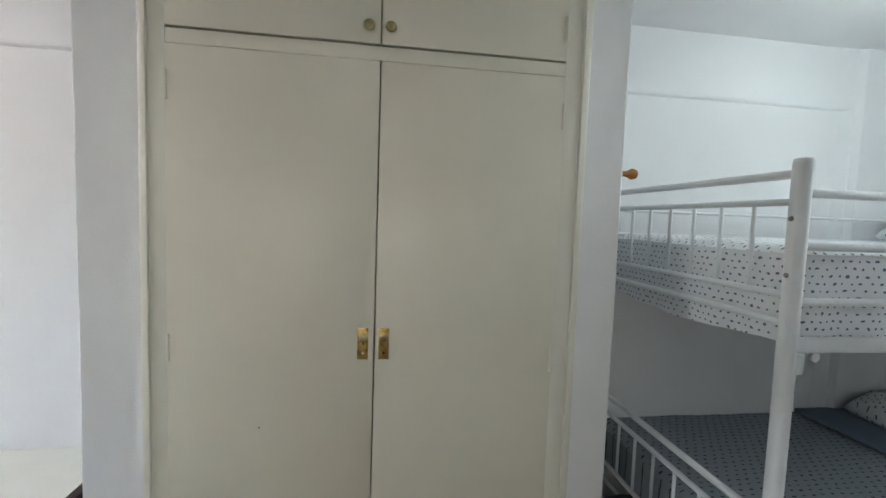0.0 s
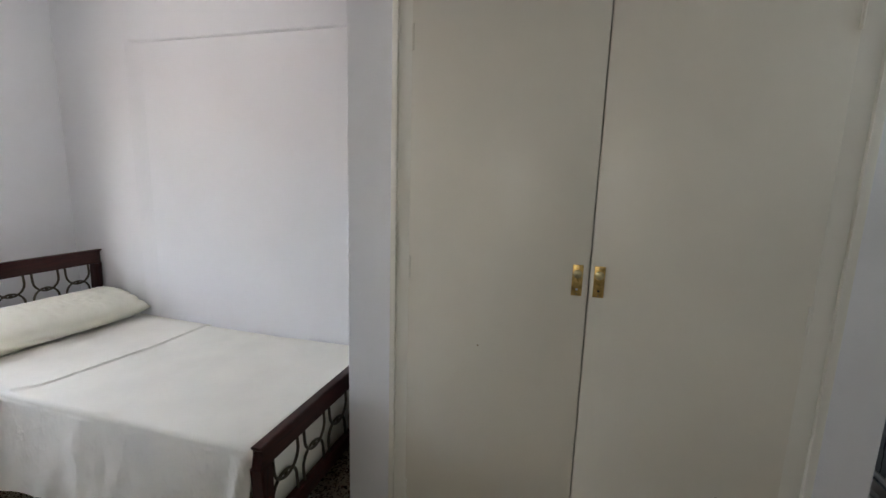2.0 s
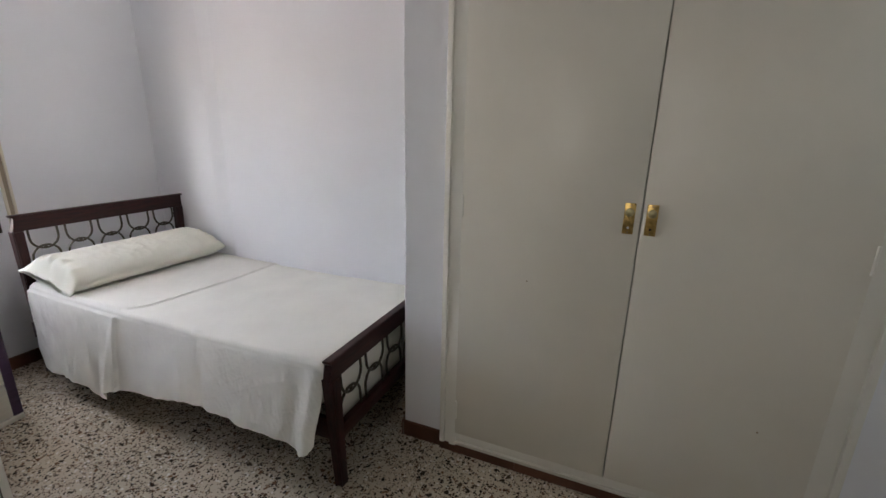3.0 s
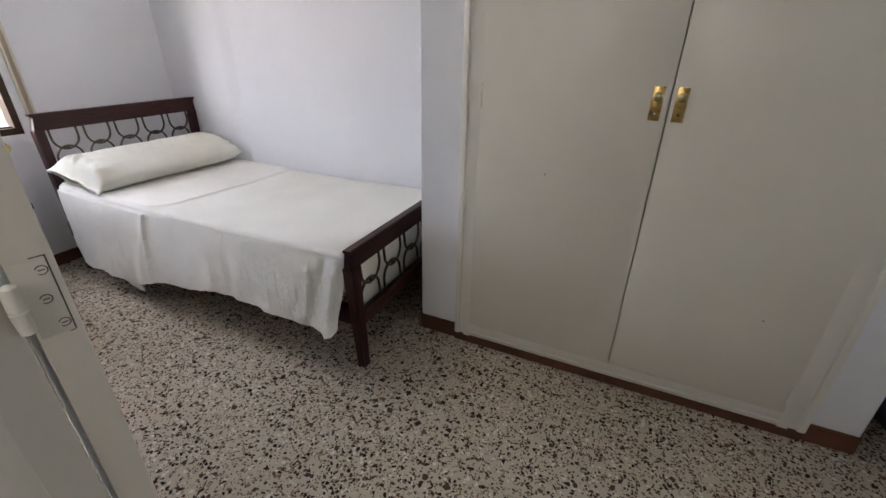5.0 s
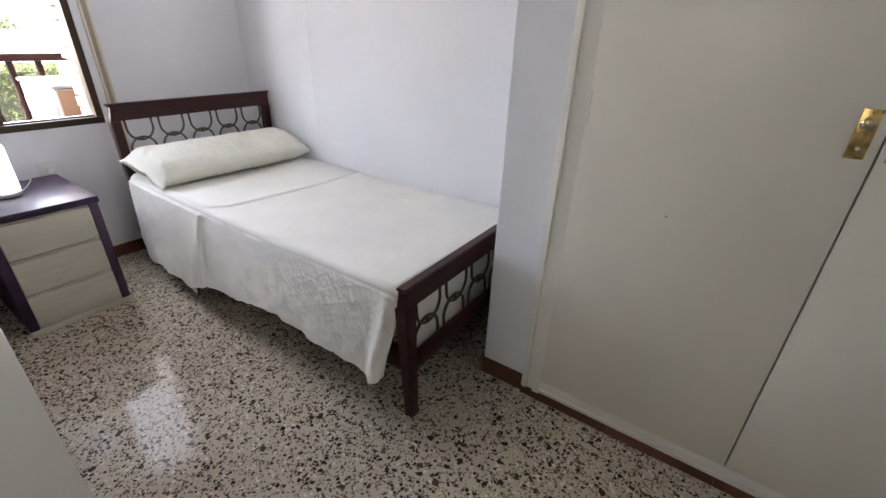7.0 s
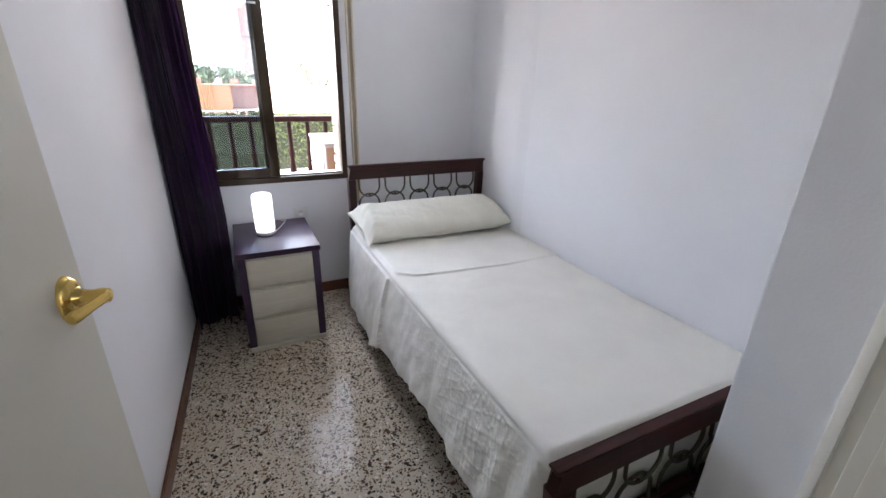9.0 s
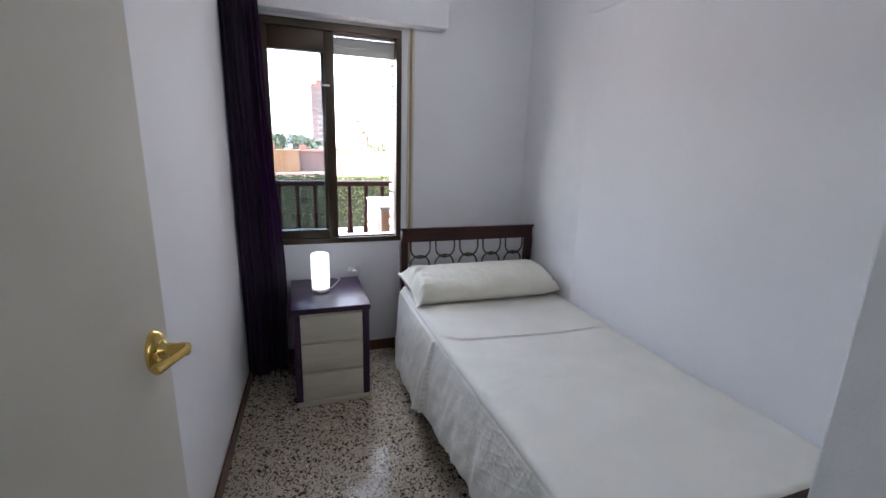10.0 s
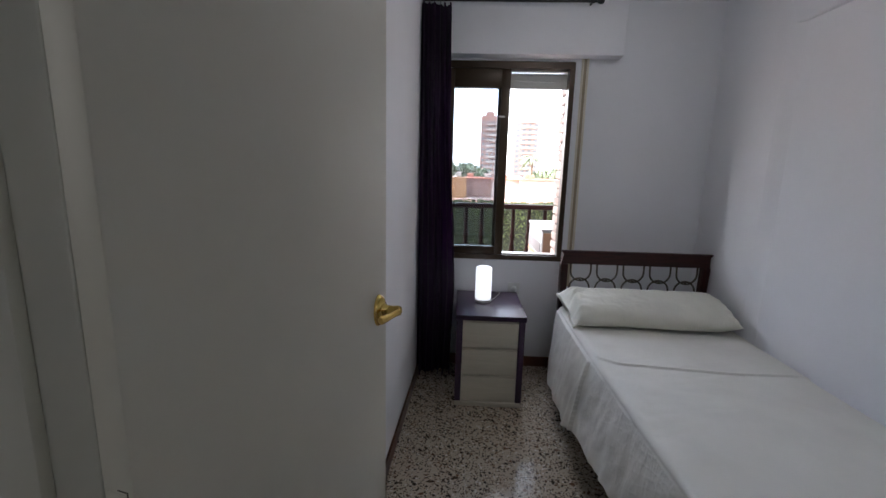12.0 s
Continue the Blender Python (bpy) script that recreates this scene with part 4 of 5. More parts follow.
def bolster(L, W, H, n=130, m=44):
    """A long stuffed pillow: its case is closed at one end and hangs open as a creased flap at the other."""
    bm = bmesh.new()
    top, low = {}, {}
    for i in range(n + 1):
        u = 2 * i / n - 1
        body = max(0.0, min(1.0, (u + 0.99) / 0.17))          # 0 on the flap, 1 on the stuffed part
        body = body * body * (3 - 2 * body)
        far = max(0.0, (u - 0.72) / 0.28)
        full = body * (1 - far ** 3.2) ** 0.5
        for j in range(m + 1):
            v = 2 * j / m - 1
            across = (1 - abs(v) ** 2.6) ** 0.55
            flap = 1 - body
            ear = 0.006 * abs(v) ** 3 + 0.034 * max(0.0, -v) ** 1.5
            y = (u if u > -0.86 else -0.86 + 0.55 * (u + 0.86)) * L / 2 - ear * flap + (0.008 * abs(v) ** 4 * far ** 2)
            x = v * W / 2 * (1 + 0.03 * flap - 0.10 * far ** 2 * (1 - abs(v) ** 4) - 0.02 * body * (1 - abs(v)))
            rad = math.sin(v * 13 + 3 * noise.noise((v * 4, u * 5, 2))) * (0.35 + 0.65 * noise.noise((v * 3, u * 7, 5)))
            near = math.exp(-((u + 0.86) / 0.13) ** 2)
            wr = 0.024 * rad * near * (1 - 0.6 * abs(v) ** 6) + 0.006 * math.sin(v * 21 + u * 9) * math.exp(-((u - 0.93) / 0.07) ** 2)
            wr += 0.005 * noise.noise((u * 6, v * 3, 1)) + 0.003 * max(0.0, 1 - 5 * abs(noise.noise((u * 9, v * 5, 8)))) * across
            droop = -0.055 * flap ** 1.2 * (0.5 + 0.32 * v) + 0.006 * math.sin(v * 8 + 1) * flap
            t = H / 2 * across * full
            top[i, j] = bm.verts.new((x, y, t + droop + wr))
            rim = j in (0, m)
            low[i, j] = top[i, j] if rim else bm.verts.new((x, y, -t * 0.92 + droop + wr * 0.4 - 0.003 - 0.020 * flap * across))
    for i in range(n):
        for j in range(m):
            bm.faces.new((top[i, j], top[i + 1, j], top[i + 1, j + 1], top[i, j + 1]))
            bm.faces.new((low[i, j], low[i, j + 1], low[i + 1, j + 1], low[i + 1, j]))
    for j in range(m):
        if top[n, j] is not low[n, j] or top[n, j + 1] is not low[n, j + 1]:
            bm.faces.new([v for k, v in enumerate((top[n, j], low[n, j], low[n, j + 1], top[n, j + 1])) if v not in (top[n, j], low[n, j], low[n, j + 1], top[n, j + 1])[:k]])
    ob = mesh_ob("pillow", bm, M_PILLOW)
    ob.data.shade_smooth()
    return ob


p = bolster(0.945, 0.385, 0.168)
p.matrix_world = pose(-2.615, 1.453, 0.621, 0, 9, -1.0)
tagged(p, "long plump pale green-cream pillow with a creased open end", "pillow")


# ---- nightstand ----
def nightstand():
    X0, X1, Y0, Y1, H = -3.02, -2.489, 0.335, 0.741, 0.577
    ns = thing("nightstand", (X0 + X1) / 2, (Y0 + Y1) / 2, 0, "purple laminate bedside cabinet with three cream drawers, closed", "nightstand")
    cx, cy = (X0 + X1) / 2, (Y0 + Y1) / 2

    def L(x0, x1, y0, y1, z0, z1, bev=0.0015):
        return box(bmesh.new(), x0 - cx, x1 - cx, y0 - cy, y1 - cy, z0, z1, bev)
    part("top", L(X0, X1 + 0.004, Y0 - 0.006, Y1 + 0.006, H - 0.030, H, 0.002), M_PURPLE, ns)
    for y0, y1 in ((Y0, Y0 + 0.036), (Y1 - 0.036, Y1)):
        part("side_panel", L(X0 + 0.004, X1 - 0.006, y0, y1, 0.026, H - 0.031), M_PURPLE, ns)
    part("back_panel", L(X0 + 0.006, X0 + 0.012, Y0 + 0.037, Y1 - 0.037, 0.026, H - 0.031), M_PURPLE, ns)
    part("plinth", L(X0 + 0.02, X1 + 0.002, Y0 + 0.002, Y1 - 0.002, 0.0, 0.025), M_DRAWER, ns)
    z = 0.028
    hh = (H - 0.033 - z) / 3
    for i in range(3):
        d = part("drawer", L(X1 - 0.024, X1 - 0.004, Y0 + 0.038, Y1 - 0.038, z + i * hh + 0.002, z + (i + 1) * hh - 0.012, 0.003), M_DRAWER, ns)
        part("grip_lip", L(X1 - 0.024, X1 - 0.010, Y0 + 0.038, Y1 - 0.038, z + (i + 1) * hh - 0.011, z + (i + 1) * hh - 0.003, 0.001), M_DRAWER, d)


nightstand()


def bedside_lamp():
    lp = thing("table_lamp", -2.775, 0.50, 0.577, "white cylindrical touch lamp, lit, on the purple nightstand", "lamp")
    part("base", lathe(bmesh.new(), [(0.047, 0.0), (0.052, 0.003), (0.053, 0.016), (0.050, 0.020), (0.0, 0.020)], 36), M_PLASTIC, lp)
    part("shade", lathe(bmesh.new(), [(0.049, 0.0205), (0.052, 0.030), (0.053, 0.215), (0.049, 0.228), (0.038, 0.234), (0.0, 0.235)], 40), M_GLOW, lp)
    pts = []
    for k in range(15):
        t = k / 14
        pts.append((-0.02 - 0.21 * t, 0.05 + 0.075 * math.sin(t * 2.4), 0.0035 + 0.022 * math.sin(t * math.pi) ** 2 - 0.05 * max(0.0, t - 0.93)))
    part("cord", tube(bmesh.new(), pts, 0.0026, 8), M_PLASTIC, lp)


bedside_lamp()


def socket():
    s = thing("wall_socket", WX, 0.735, 0.590, "white plastic wall socket low on the wall behind the nightstand", "socket")
    part("plate", box(bmesh.new(), 0, 0.009, -0.042, 0.042, -0.042, 0.042, 0.004), M_PLASTIC, s)
    part("plug", lathe(bmesh.new(), [(0.018, 0.009), (0.018, 0.030), (0.012, 0.036), (0, 0.036)], 16, (0, 0, 0), "X"), M_PLASTIC, s)


socket()


# ---- curtain on its rod ----
def curtain():
    c = thing("curtain", -2.87, 0.16, 0, "dark purple voile curtain gathered beside the window on a black rod", "curtain")
    bm = bmesh.new()
    n, m = 150, 60
    rows = []
    for j in range(m + 1):
        f = j / m                       # 0 at the floor
        z = 0.035 + 2.36 * f
        w = 0.255 - 0.05 * f + 0.035 * math.exp(-((z - 0.75) / 0.55) ** 2)
        row = []
        for i in range(n + 1):
            u = i / n
            wob = 0.5 * noise.noise((u * 3, z * 0.8, 7))
            ph = 2 * math.pi * 6.5 * u + wob * 2.0
            amp = 0.048 * (0.6 + 0.4 * (1 - f)) * (0.75 + 0.35 * math.sin(u * 9 + 1))
            x = amp * math.sin(ph) + 0.012 * math.sin(ph * 2.3 + z * 2) + 0.02 * (1 - f) + 0.06 * (1 - u) ** 2.5
            y = -0.12 + w * u + 0.012 * math.cos(ph) + 0.006 * noise.noise((u * 8, z * 3, 1))
            row.append(bm.verts.new((x, y, z)))
        rows.append(row)
    for a, d in zip(rows, rows[1:]):
        for i in range(n):
            bm.faces.new((a[i], a[i + 1], d[i + 1], d[i]))
    ob = part("cloth", bm, M_CURTAIN, c)
    ob.data.shade_smooth()
    rod = thing("curtain_rod", -2.92, 0.05, 2.435, "thin black curtain rod with finial below the ceiling", "curtain rod")
    part("bar", tube(bmesh.new(), [(0, 0.0, 0), (0, 1.07, 0)], 0.008, 14), M_BLACK, rod)
    part("finial", lathe(bmesh.new(), [(0.008, 1.07), (0.014, 1.074), (0.017, 1.088), (0.012, 1.104), (0.0, 1.110)], 16, (0, 0, 0), "Y"), M_BLACK, rod)
    part("bracket", boxes((-0.075, 0.004, 1.036, 1.046, -0.005, 0.005), (-0.004, 0.006, 1.030, 1.052, -0.012, 0.065), bevel=0.001), M_BLACK, rod)


curtain()


# ---- bunk bed ----
def bunk_bed():
    X0, X1, Y0, Y1 = 1.262, 3.20, 1.005, 1.925
    b = thing("bunk_bed", X0, Y0, 0, "white enamelled steel bunk bed with tube rails on both levels", "bunk bed")

    def P(x, y, z):
        return (x - X0, y - Y0, z)
    R = 0.0235
    for x, y in ((X0, Y0), (X0, Y1), (X1, Y0), (X1, Y1)):
        pr = [(R * 0.9, 0.0), (R, 0.004), (R, 1.715), (R * 0.93, 1.727), (R * 0.8, 1.731), (0, 1.731)]
        pp = part("post", lathe(bmesh.new(), pr, 24, P(x, y, 0)), M_WHITE_METAL, b)
        for z in (1.570, 1.418, 0.62, 0.48):
            sgn = -1 if x == X0 else 1
            part("bolt", lathe(bmesh.new(), [(0.0, R + 0.004), (0.005, R + 0.0035), (0.0075, R), (0.0075, R - 0.003)] if sgn > 0 else [(0.0, -R - 0.004), (0.005, -R - 0.0035), (0.0075, -R), (0.0075, -R + 0.003)], 10, P(x, y, z), "X"), M_BOLT, pp)
    for x in (X0, X1):
        for level, zs in (("upper", (1.691, 1.616, 1.362, 1.284)), ("lower", (0.709, 0.632, 0.38, 0.30))):
            e = part("end_rail", tube(bmesh.new(), [P(x, Y0, zs[0]), P(x, Y1, zs[0])], 0.0125, 12), M_WHITE_METAL, b)
            for z in zs[1:]:
                part("crossbar", tube(bmesh.new(), [P(x, Y0, z), P(x, Y1, z)], 0.0105, 12), M_WHITE_METAL, e)
            for k in range(6):
                y = 1.143 + 0.1245 * k
                part("baluster", tube(bmesh.new(), [P(x, y, zs[2]), P(x, y, zs[1])], 0.0068, 10), M_WHITE_METAL, e)
    for y in (Y0, Y1):
        for z, r in ((1.640 if y == Y0 else 1.61, 0.0125), (1.497, 0.0115), (1.345, 0.0115)):
            part("side_rail", tube(bmesh.new(), [P(X0, y, z), P(X1, y, z)], r if y == Y0 else r * 0.6, 12), M_WHITE_METAL, b)
        for z in (1.205, 0.30):
            part("side_beam", box(bmesh.new(), 0.0, X1 - X0, y - Y0 - 0.012, y - Y0 + 0.012, z, z + 0.042, 0.004), M_WHITE_METAL, b)
    for z in (1.19, 0.285):
        part("bracket", box(bmesh.new(), 0.022, 0.05, -0.010, 0.016, z - 0.045, z + 0.014, 0.004), M_WHITE_METAL, b)
    for z in (1.19, 0.285):
        hook = lathe(bmesh.new(), [(0.014, -0.004), (0.016, 0.0), (0.014, 0.004)], 16, (0.095, 0.004, z), "Y")
        part("hook", hook, M_WHITE_METAL, b)
    for z in (1.215, 0.305):
        sl = part("mesh_base", boxes(*[(k * 0.16 + 0.05, k * 0.16 + 0.09, 0.012, Y1 - Y0 - 0.012, z, z + 0.012) for k in range(12)]), M_WHITE_METAL, b)
    # bedding
    def cover(name, x0, x1, y0, y1, z0, z1, material, label, cat, sag=0.0):
        bm = bmesh.new()
        nx, ny, R = 90, 44, 0.05
        for side in (0,):
            rows = []
            for i in range(nx + 1):
                x = x0 + (x1 - x0) * i / nx
                row = []
                ex = max(0, 1 - (x - x0) / R)
                for j in range(ny + 1):
                    y = y0 + (y1 - y0) * j / ny
                    ey = max(0, 1 - (y - y0) / R)
                    z = z1 - R * 0.5 * (ex ** 2 + ey ** 2) + 0.005 * noise.noise((x * 5, y * 5, z1)) + 0.002 * noise.noise((x * 17, y * 17, z1))
                    row.append(bm.verts.new((x, y, z)))
                rows.append(row)
            for a, c in zip(rows, rows[1:]):
                for j in range(ny):
                    bm.faces.new((a[j], a[j + 1], c[j + 1], c[j]))
        ob = mesh_ob(name, bm, M_DOTS_TOP if material is M_DOTS else material)
        ob.data.shade_smooth()
        tagged(ob, label, cat)
        # hanging sides
        for which in ("front", "end"):
            bm = bmesh.new()
            k = 110
            top, bot = [], []
            rings = []
            for r in range(13):
                f = r / 12
                ring = []
                for i in range(k + 1):
                    t = i / k
                    s = t * (x1 - x0) if which == "front" else t * (y1 - y0)
                    off = (0.004 + 0.006 * f) * noise.noise((s * 9, f * 2, z1 + 3)) + 0.004 * f * math.sin(s * 30)
                    zz = (z1 - R * 0.5) + (z0 + sag * math.sin(t * math.pi) + 0.006 * noise.noise((s * 6, 1, 1)) - (z1 - R * 0.5)) * f
                    p = (x0 + s, y0 - 0.002 - off, zz) if which == "front" else (x0 - 0.002 - off, y0 + s, zz)
                    ring.append(bm.verts.new(p))
                rings.append(ring)
            for a, c in zip(rings, rings[1:]):
                for i in range(k):
                    bm.faces.new((a[i], a[i + 1], c[i + 1], c[i]))
            o = part("hanging_side", bm, material, ob)
            o.data.shade_smooth()
        return ob
    cover("upper_bedspread", X0 + 0.030, X1 - 0.03, Y0 + 0.035, 1.965, 1.232, 1.498, M_DOTS, "white bedspread with small blue dots over the upper bunk", "bedspread", sag=-0.035)
    cover("lower_bedspread", X0 + 0.03, X1 - 0.03, Y0 + 0.035, 1.985, 0.33, 0.545, M_COVER, "blue-grey bedspread with small dark dots over the lower bunk", "bedspread")
    m = mesh_ob("bunk_mattress", box(bmesh.new(), X0 + 0.05, X1 - 0.04, Y0 + 0.05, 1.94, 1.235, 1.455, 0.03, 3), M_MATTRESS, True)
    tagged(m, "white mattress on the upper bunk, covered by the dotted bedspread", "mattress")
    m = mesh_ob("bunk_mattress", box(bmesh.new(), X0 + 0.05, X1 - 0.04, Y0 + 0.05, 1.96, 0.32, 0.505, 0.03, 3), M_MATTRESS, True)
    tagged(m, "mattress on the lower bunk, covered by the blue-grey bedspread", "mattress")
    q = pillow("bunk_pillow", 0.72, 0.40, 0.13, M_DOTS_TOP, 3.0, 40, 24)
    q.matrix_world = pose(2.93, 1.55, 1.560, 0, -8, 4)
    tagged(q, "white pillow with small blue dots on the upper bunk", "pillow")
    q = pillow("bunk_pillow", 0.72, 0.40, 0.15, M_DOTS_TOP, 5.0, 40, 24)
    q.matrix_world = pose(2.86, 1.56, 0.635, 0, -8, 4)
    tagged(q, "white pillow with small blue dots on the lower bunk", "pillow")
    ob = mesh_ob("folded_sheet", box(bmesh.new(), 2.42, 2.95, 1.06, 1.975, 0.552, 0.572, 0.006), M_BLUE, True)
    tagged(ob, "plain blue-grey sheet turned down below the lower bunk pillow", "sheet")


bunk_bed()


def ceiling_lamp(x, y):
    c = thing("ceiling_lamp", x, y, CEIL, "small white ceiling lamp holder with a bare bulb", "ceiling lamp", "ceiling lamps")
    part("rose", lathe(bmesh.new(), [(0.0, -0.022), (0.035, -0.020), (0.05, -0.008), (0.052, -0.001)], 24), M_PLASTIC, c)
    part("holder", lathe(bmesh.new(), [(0.018, -0.022), (0.02, -0.045), (0.017, -0.056), (0.0, -0.057)], 20), M_PLASTIC, c)


for lamp_x, lamp_y, _, _ in LAMPS:
    ceiling_lamp(lamp_x, lamp_y)


def coat_peg():
    c = thing("coat_peg", PIER_R, 1.50, 1.730, "turned varnished wooden coat peg on the side of the closet wall", "coat peg")
    part("back_plate", box(bmesh.new(), 0.0005, 0.012, -0.03, 0.03, -0.035, 0.035, 0.004), M_WOODKNOB, c)
    part("peg", lathe(bmesh.new(), [(0.016, 0.010), (0.013, 0.030), (0.010, 0.055), (0.011, 0.072), (0.015, 0.080), (0.021, 0.094), (0.017, 0.109), (0.0, 0.115)], 18, (0, 0, 0), "X"), M_WOODKNOB, c)


coat_peg()


def pouf():
    b = lathe(bmesh.new(), [(0.0, 0.0), (0.13, 0.003), (0.165, 0.04), (0.185, 0.12), (0.185, 0.20), (0.165, 0.28), (0.11, 0.325), (0.0, 0.335)], 40, (1.26, 1.60, 0))
    ob = mesh_ob("storage_pouf", b, M_POUF, True)
    tagged(ob, "rounded charcoal fabric pouf on the floor beside the bunk", "pouf")


pouf()


# ---- right window, unseen, assumed as a daylight source ----
def east_window():
    X0 = EAST + 0.08
    w = tagged(mesh_ob("window_2", boxes((X0, X0 + 0.06, 0.16, 1.06, 0.83, 0.87), (X0, X0 + 0.06, 0.16, 1.06, 2.08, 2.12), (X0, X0 + 0.06, 0.16, 0.20, 0.87, 2.08), (X0, X0 + 0.06, 1.02, 1.06, 0.87, 2.08), bevel=0.002), M_BRONZE), kind="structure", label="dark bronze aluminium window, assumed, out of view")
    g = part("pane", boxes((X0 + 0.03, X0 + 0.035, 0.20, 1.02, 0.87, 2.08)), M_GLASS, w, smooth=False)
    g.visible_shadow = False


east_window()


# ---- outside ----
GZ = -2.6
structure("ground", boxes((-900, WX - 0.252, -700, 700, GZ - 0.3, GZ)), M_GROUND)
# Unseen wall added outside the east window to cut the sky light entering.
structure("east_sky_blocker", boxes((EAST + 2.2, EAST + 2.4, -6, 8, GZ, 5.5)), M_PALE)
structure("yard", boxes((EAST + 0.3, 300, -300, 300, GZ - 0.3, GZ)), M_GROUND)


def balcony():
    structure("balcony_floor", boxes((-4.75, WX - 0.252, -1.8, 2.6, -0.16, -0.02)), M_PALE)
    r = thing("balcony_railing", -4.45, 0, -0.02, "dark brown wooden balcony railing with turned posts", "railing")
    part("top_rail", box(bmesh.new(), -0.045, 0.045, -1.8, 1.36, 1.065, 1.115, 0.008), M_RAIL, r)
    part("bottom_rail", box(bmesh.new(), -0.03, 0.03, -1.8, 1.36, 0.14, 0.19, 0.005), M_RAIL, r)
    prof = [(0.016, 0.19), (0.016, 0.30), (0.022, 0.34), (0.014, 0.38), (0.024, 0.52), (0.026, 0.62), (0.015, 0.74), (0.024, 0.78), (0.016, 0.83), (0.016, 1.066)]
    first = part("baluster", lathe(bmesh.new(), [(q * 1.3, z) for q, z in prof], 12), M_RAIL, r)
    first.location = (0, -1.69, 0)
    for k in range(1, 19):
        o = new("baluster", first.data)
        o.parent = r
        o.location = (0, -1.69 + 0.16 * k, 0)
    structure("balcony_wall", boxes((-4.75, -3.34, 1.37, 1.5, -0.02, 2.6), bevel=0.01), M_PALE)


balcony()


def ac_unit():
    grey = mat("weathered_white_steel", (0.26, 0.26, 0.262), 0.5, var=0.08)
    a = thing("air_conditioner", -4.05, 1.032, -0.02, "white air conditioning unit with a brown side on the balcony", "air conditioner")
    part("case", box(bmesh.new(), -0.335, 0.34, 0.0, 0.30, 0.30, 0.942, 0.012), grey, a)
    part("lid", box(bmesh.new(), -0.342, 0.35, -0.010, 0.31, 0.944, 0.966, 0.006), grey, a)
    part("side_panel", box(bmesh.new(), 0.342, 0.349, 0.012, 0.29, 0.32, 0.93, 0.003), mat("brown_panel", (0.17, 0.10, 0.06), 0.6), a)
    part("grille_band", box(bmesh.new(), -0.31, 0.31, -0.008, -0.001, 0.74, 0.84, 0.002), mat("grey_grille", (0.12, 0.11, 0.11), 0.5), a)
    part("label_band", box(bmesh.new(), -0.31, 0.31, -0.007, -0.001, 0.68, 0.72, 0.001), M_TILE, a)
    part("stand", boxes((-0.30, -0.26, 0.02, 0.22, 0, 0.30), (0.24, 0.28, 0.02, 0.22, 0, 0.30)), M_BOLT, a)


ac_unit()


def leaf_cloud(bm, n, box_, size, rnd):
    """Many small leaves, each a bent quad, scattered in a lumpy volume."""
    x0, x1, y0, y1, z0, z1 = box_
    for _ in range(n):
        x, y = rnd.uniform(x0, x1), rnd.uniform(y0, y1)
        top = z1 + 0.12 * noise.noise((x * 0.7, y * 0.9, 5)) + 0.06 * noise.noise((x * 3, y * 3, 9))
        z = top - (top - z0) * rnd.random() ** 1.6
        d = Vector((rnd.uniform(-1, 1), rnd.uniform(-1, 1), rnd.uniform(-1, 1))).normalized()
        e = d.orthogonal().normalized() * size * rnd.uniform(0.6, 1.2)
        d = d * size * rnd.uniform(0.8, 1.6)
        p = Vector((x, y, z))
        vs = [bm.verts.new(q) for q in (p - d, p + e * 0.5, p + d, p - e * 0.5)]
        bm.faces.new(vs)


def hedge():
    rnd = random.Random(4)
    bm = bmesh.new()
    leaf_cloud(bm, 38000, (-18.2, -16.9, -7, 8.5, GZ + 0.2, 0.20), 0.055, rnd)
    ob = mesh_ob("hedge", bm, M_LEAF)
    tagged(ob, "tall clipped green hedge along the street", "hedge", kind="stuff")
    # Dark block within the leaves; its colour supplies the shade between them.
    core = bmesh.new()
    box(core, -18.0, -17.2, -7, 8.4, GZ, 0.05)
    part("hedge_core", core, mat("hedge_shade", (0.018, 0.020, 0.008), 0.9), ob)


hedge()


def tree(x, y, h, r, seed):
    rnd = random.Random(seed)
    t = thing("tree", x, y, GZ, "broad green street tree in the distance", "tree", "trees beyond the roofs")
    part("trunk", tube(bmesh.new(), [(0, 0, 0), (0.1, 0, h * 0.3), (0, 0.1, h * 0.6)], [0.25, 0.2, 0.1], 8), M_TRUNK, t)
    bm = bmesh.new()
    for _ in range(900):
        a, b2, c = rnd.gauss(0, 0.45), rnd.gauss(0, 0.45), rnd.gauss(0, 0.35)
        p = Vector((a * r, b2 * r, h * 0.72 + c * r * 0.8))
        d = Vector((rnd.uniform(-1, 1), rnd.uniform(-1, 1), rnd.uniform(-1, 1))).normalized() * 0.45
        e = d.orthogonal() * 0.6
        bm.faces.new([bm.verts.new(q) for q in (p - d, p + e, p + d, p - e)])
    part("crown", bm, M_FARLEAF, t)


for k, (x, y, h, r) in enumerate(((-88, -3.2, 6.0, 1.9), (-90, 1.2, 5.7, 2.0), (-96, 4.2, 4.9, 1.6), (-100, 21, 4.8, 2.0), (-92, 15.5, 4.3, 1.6), (-104, -12, 6, 3))):
    tree(x, y, h, r, k + 20)


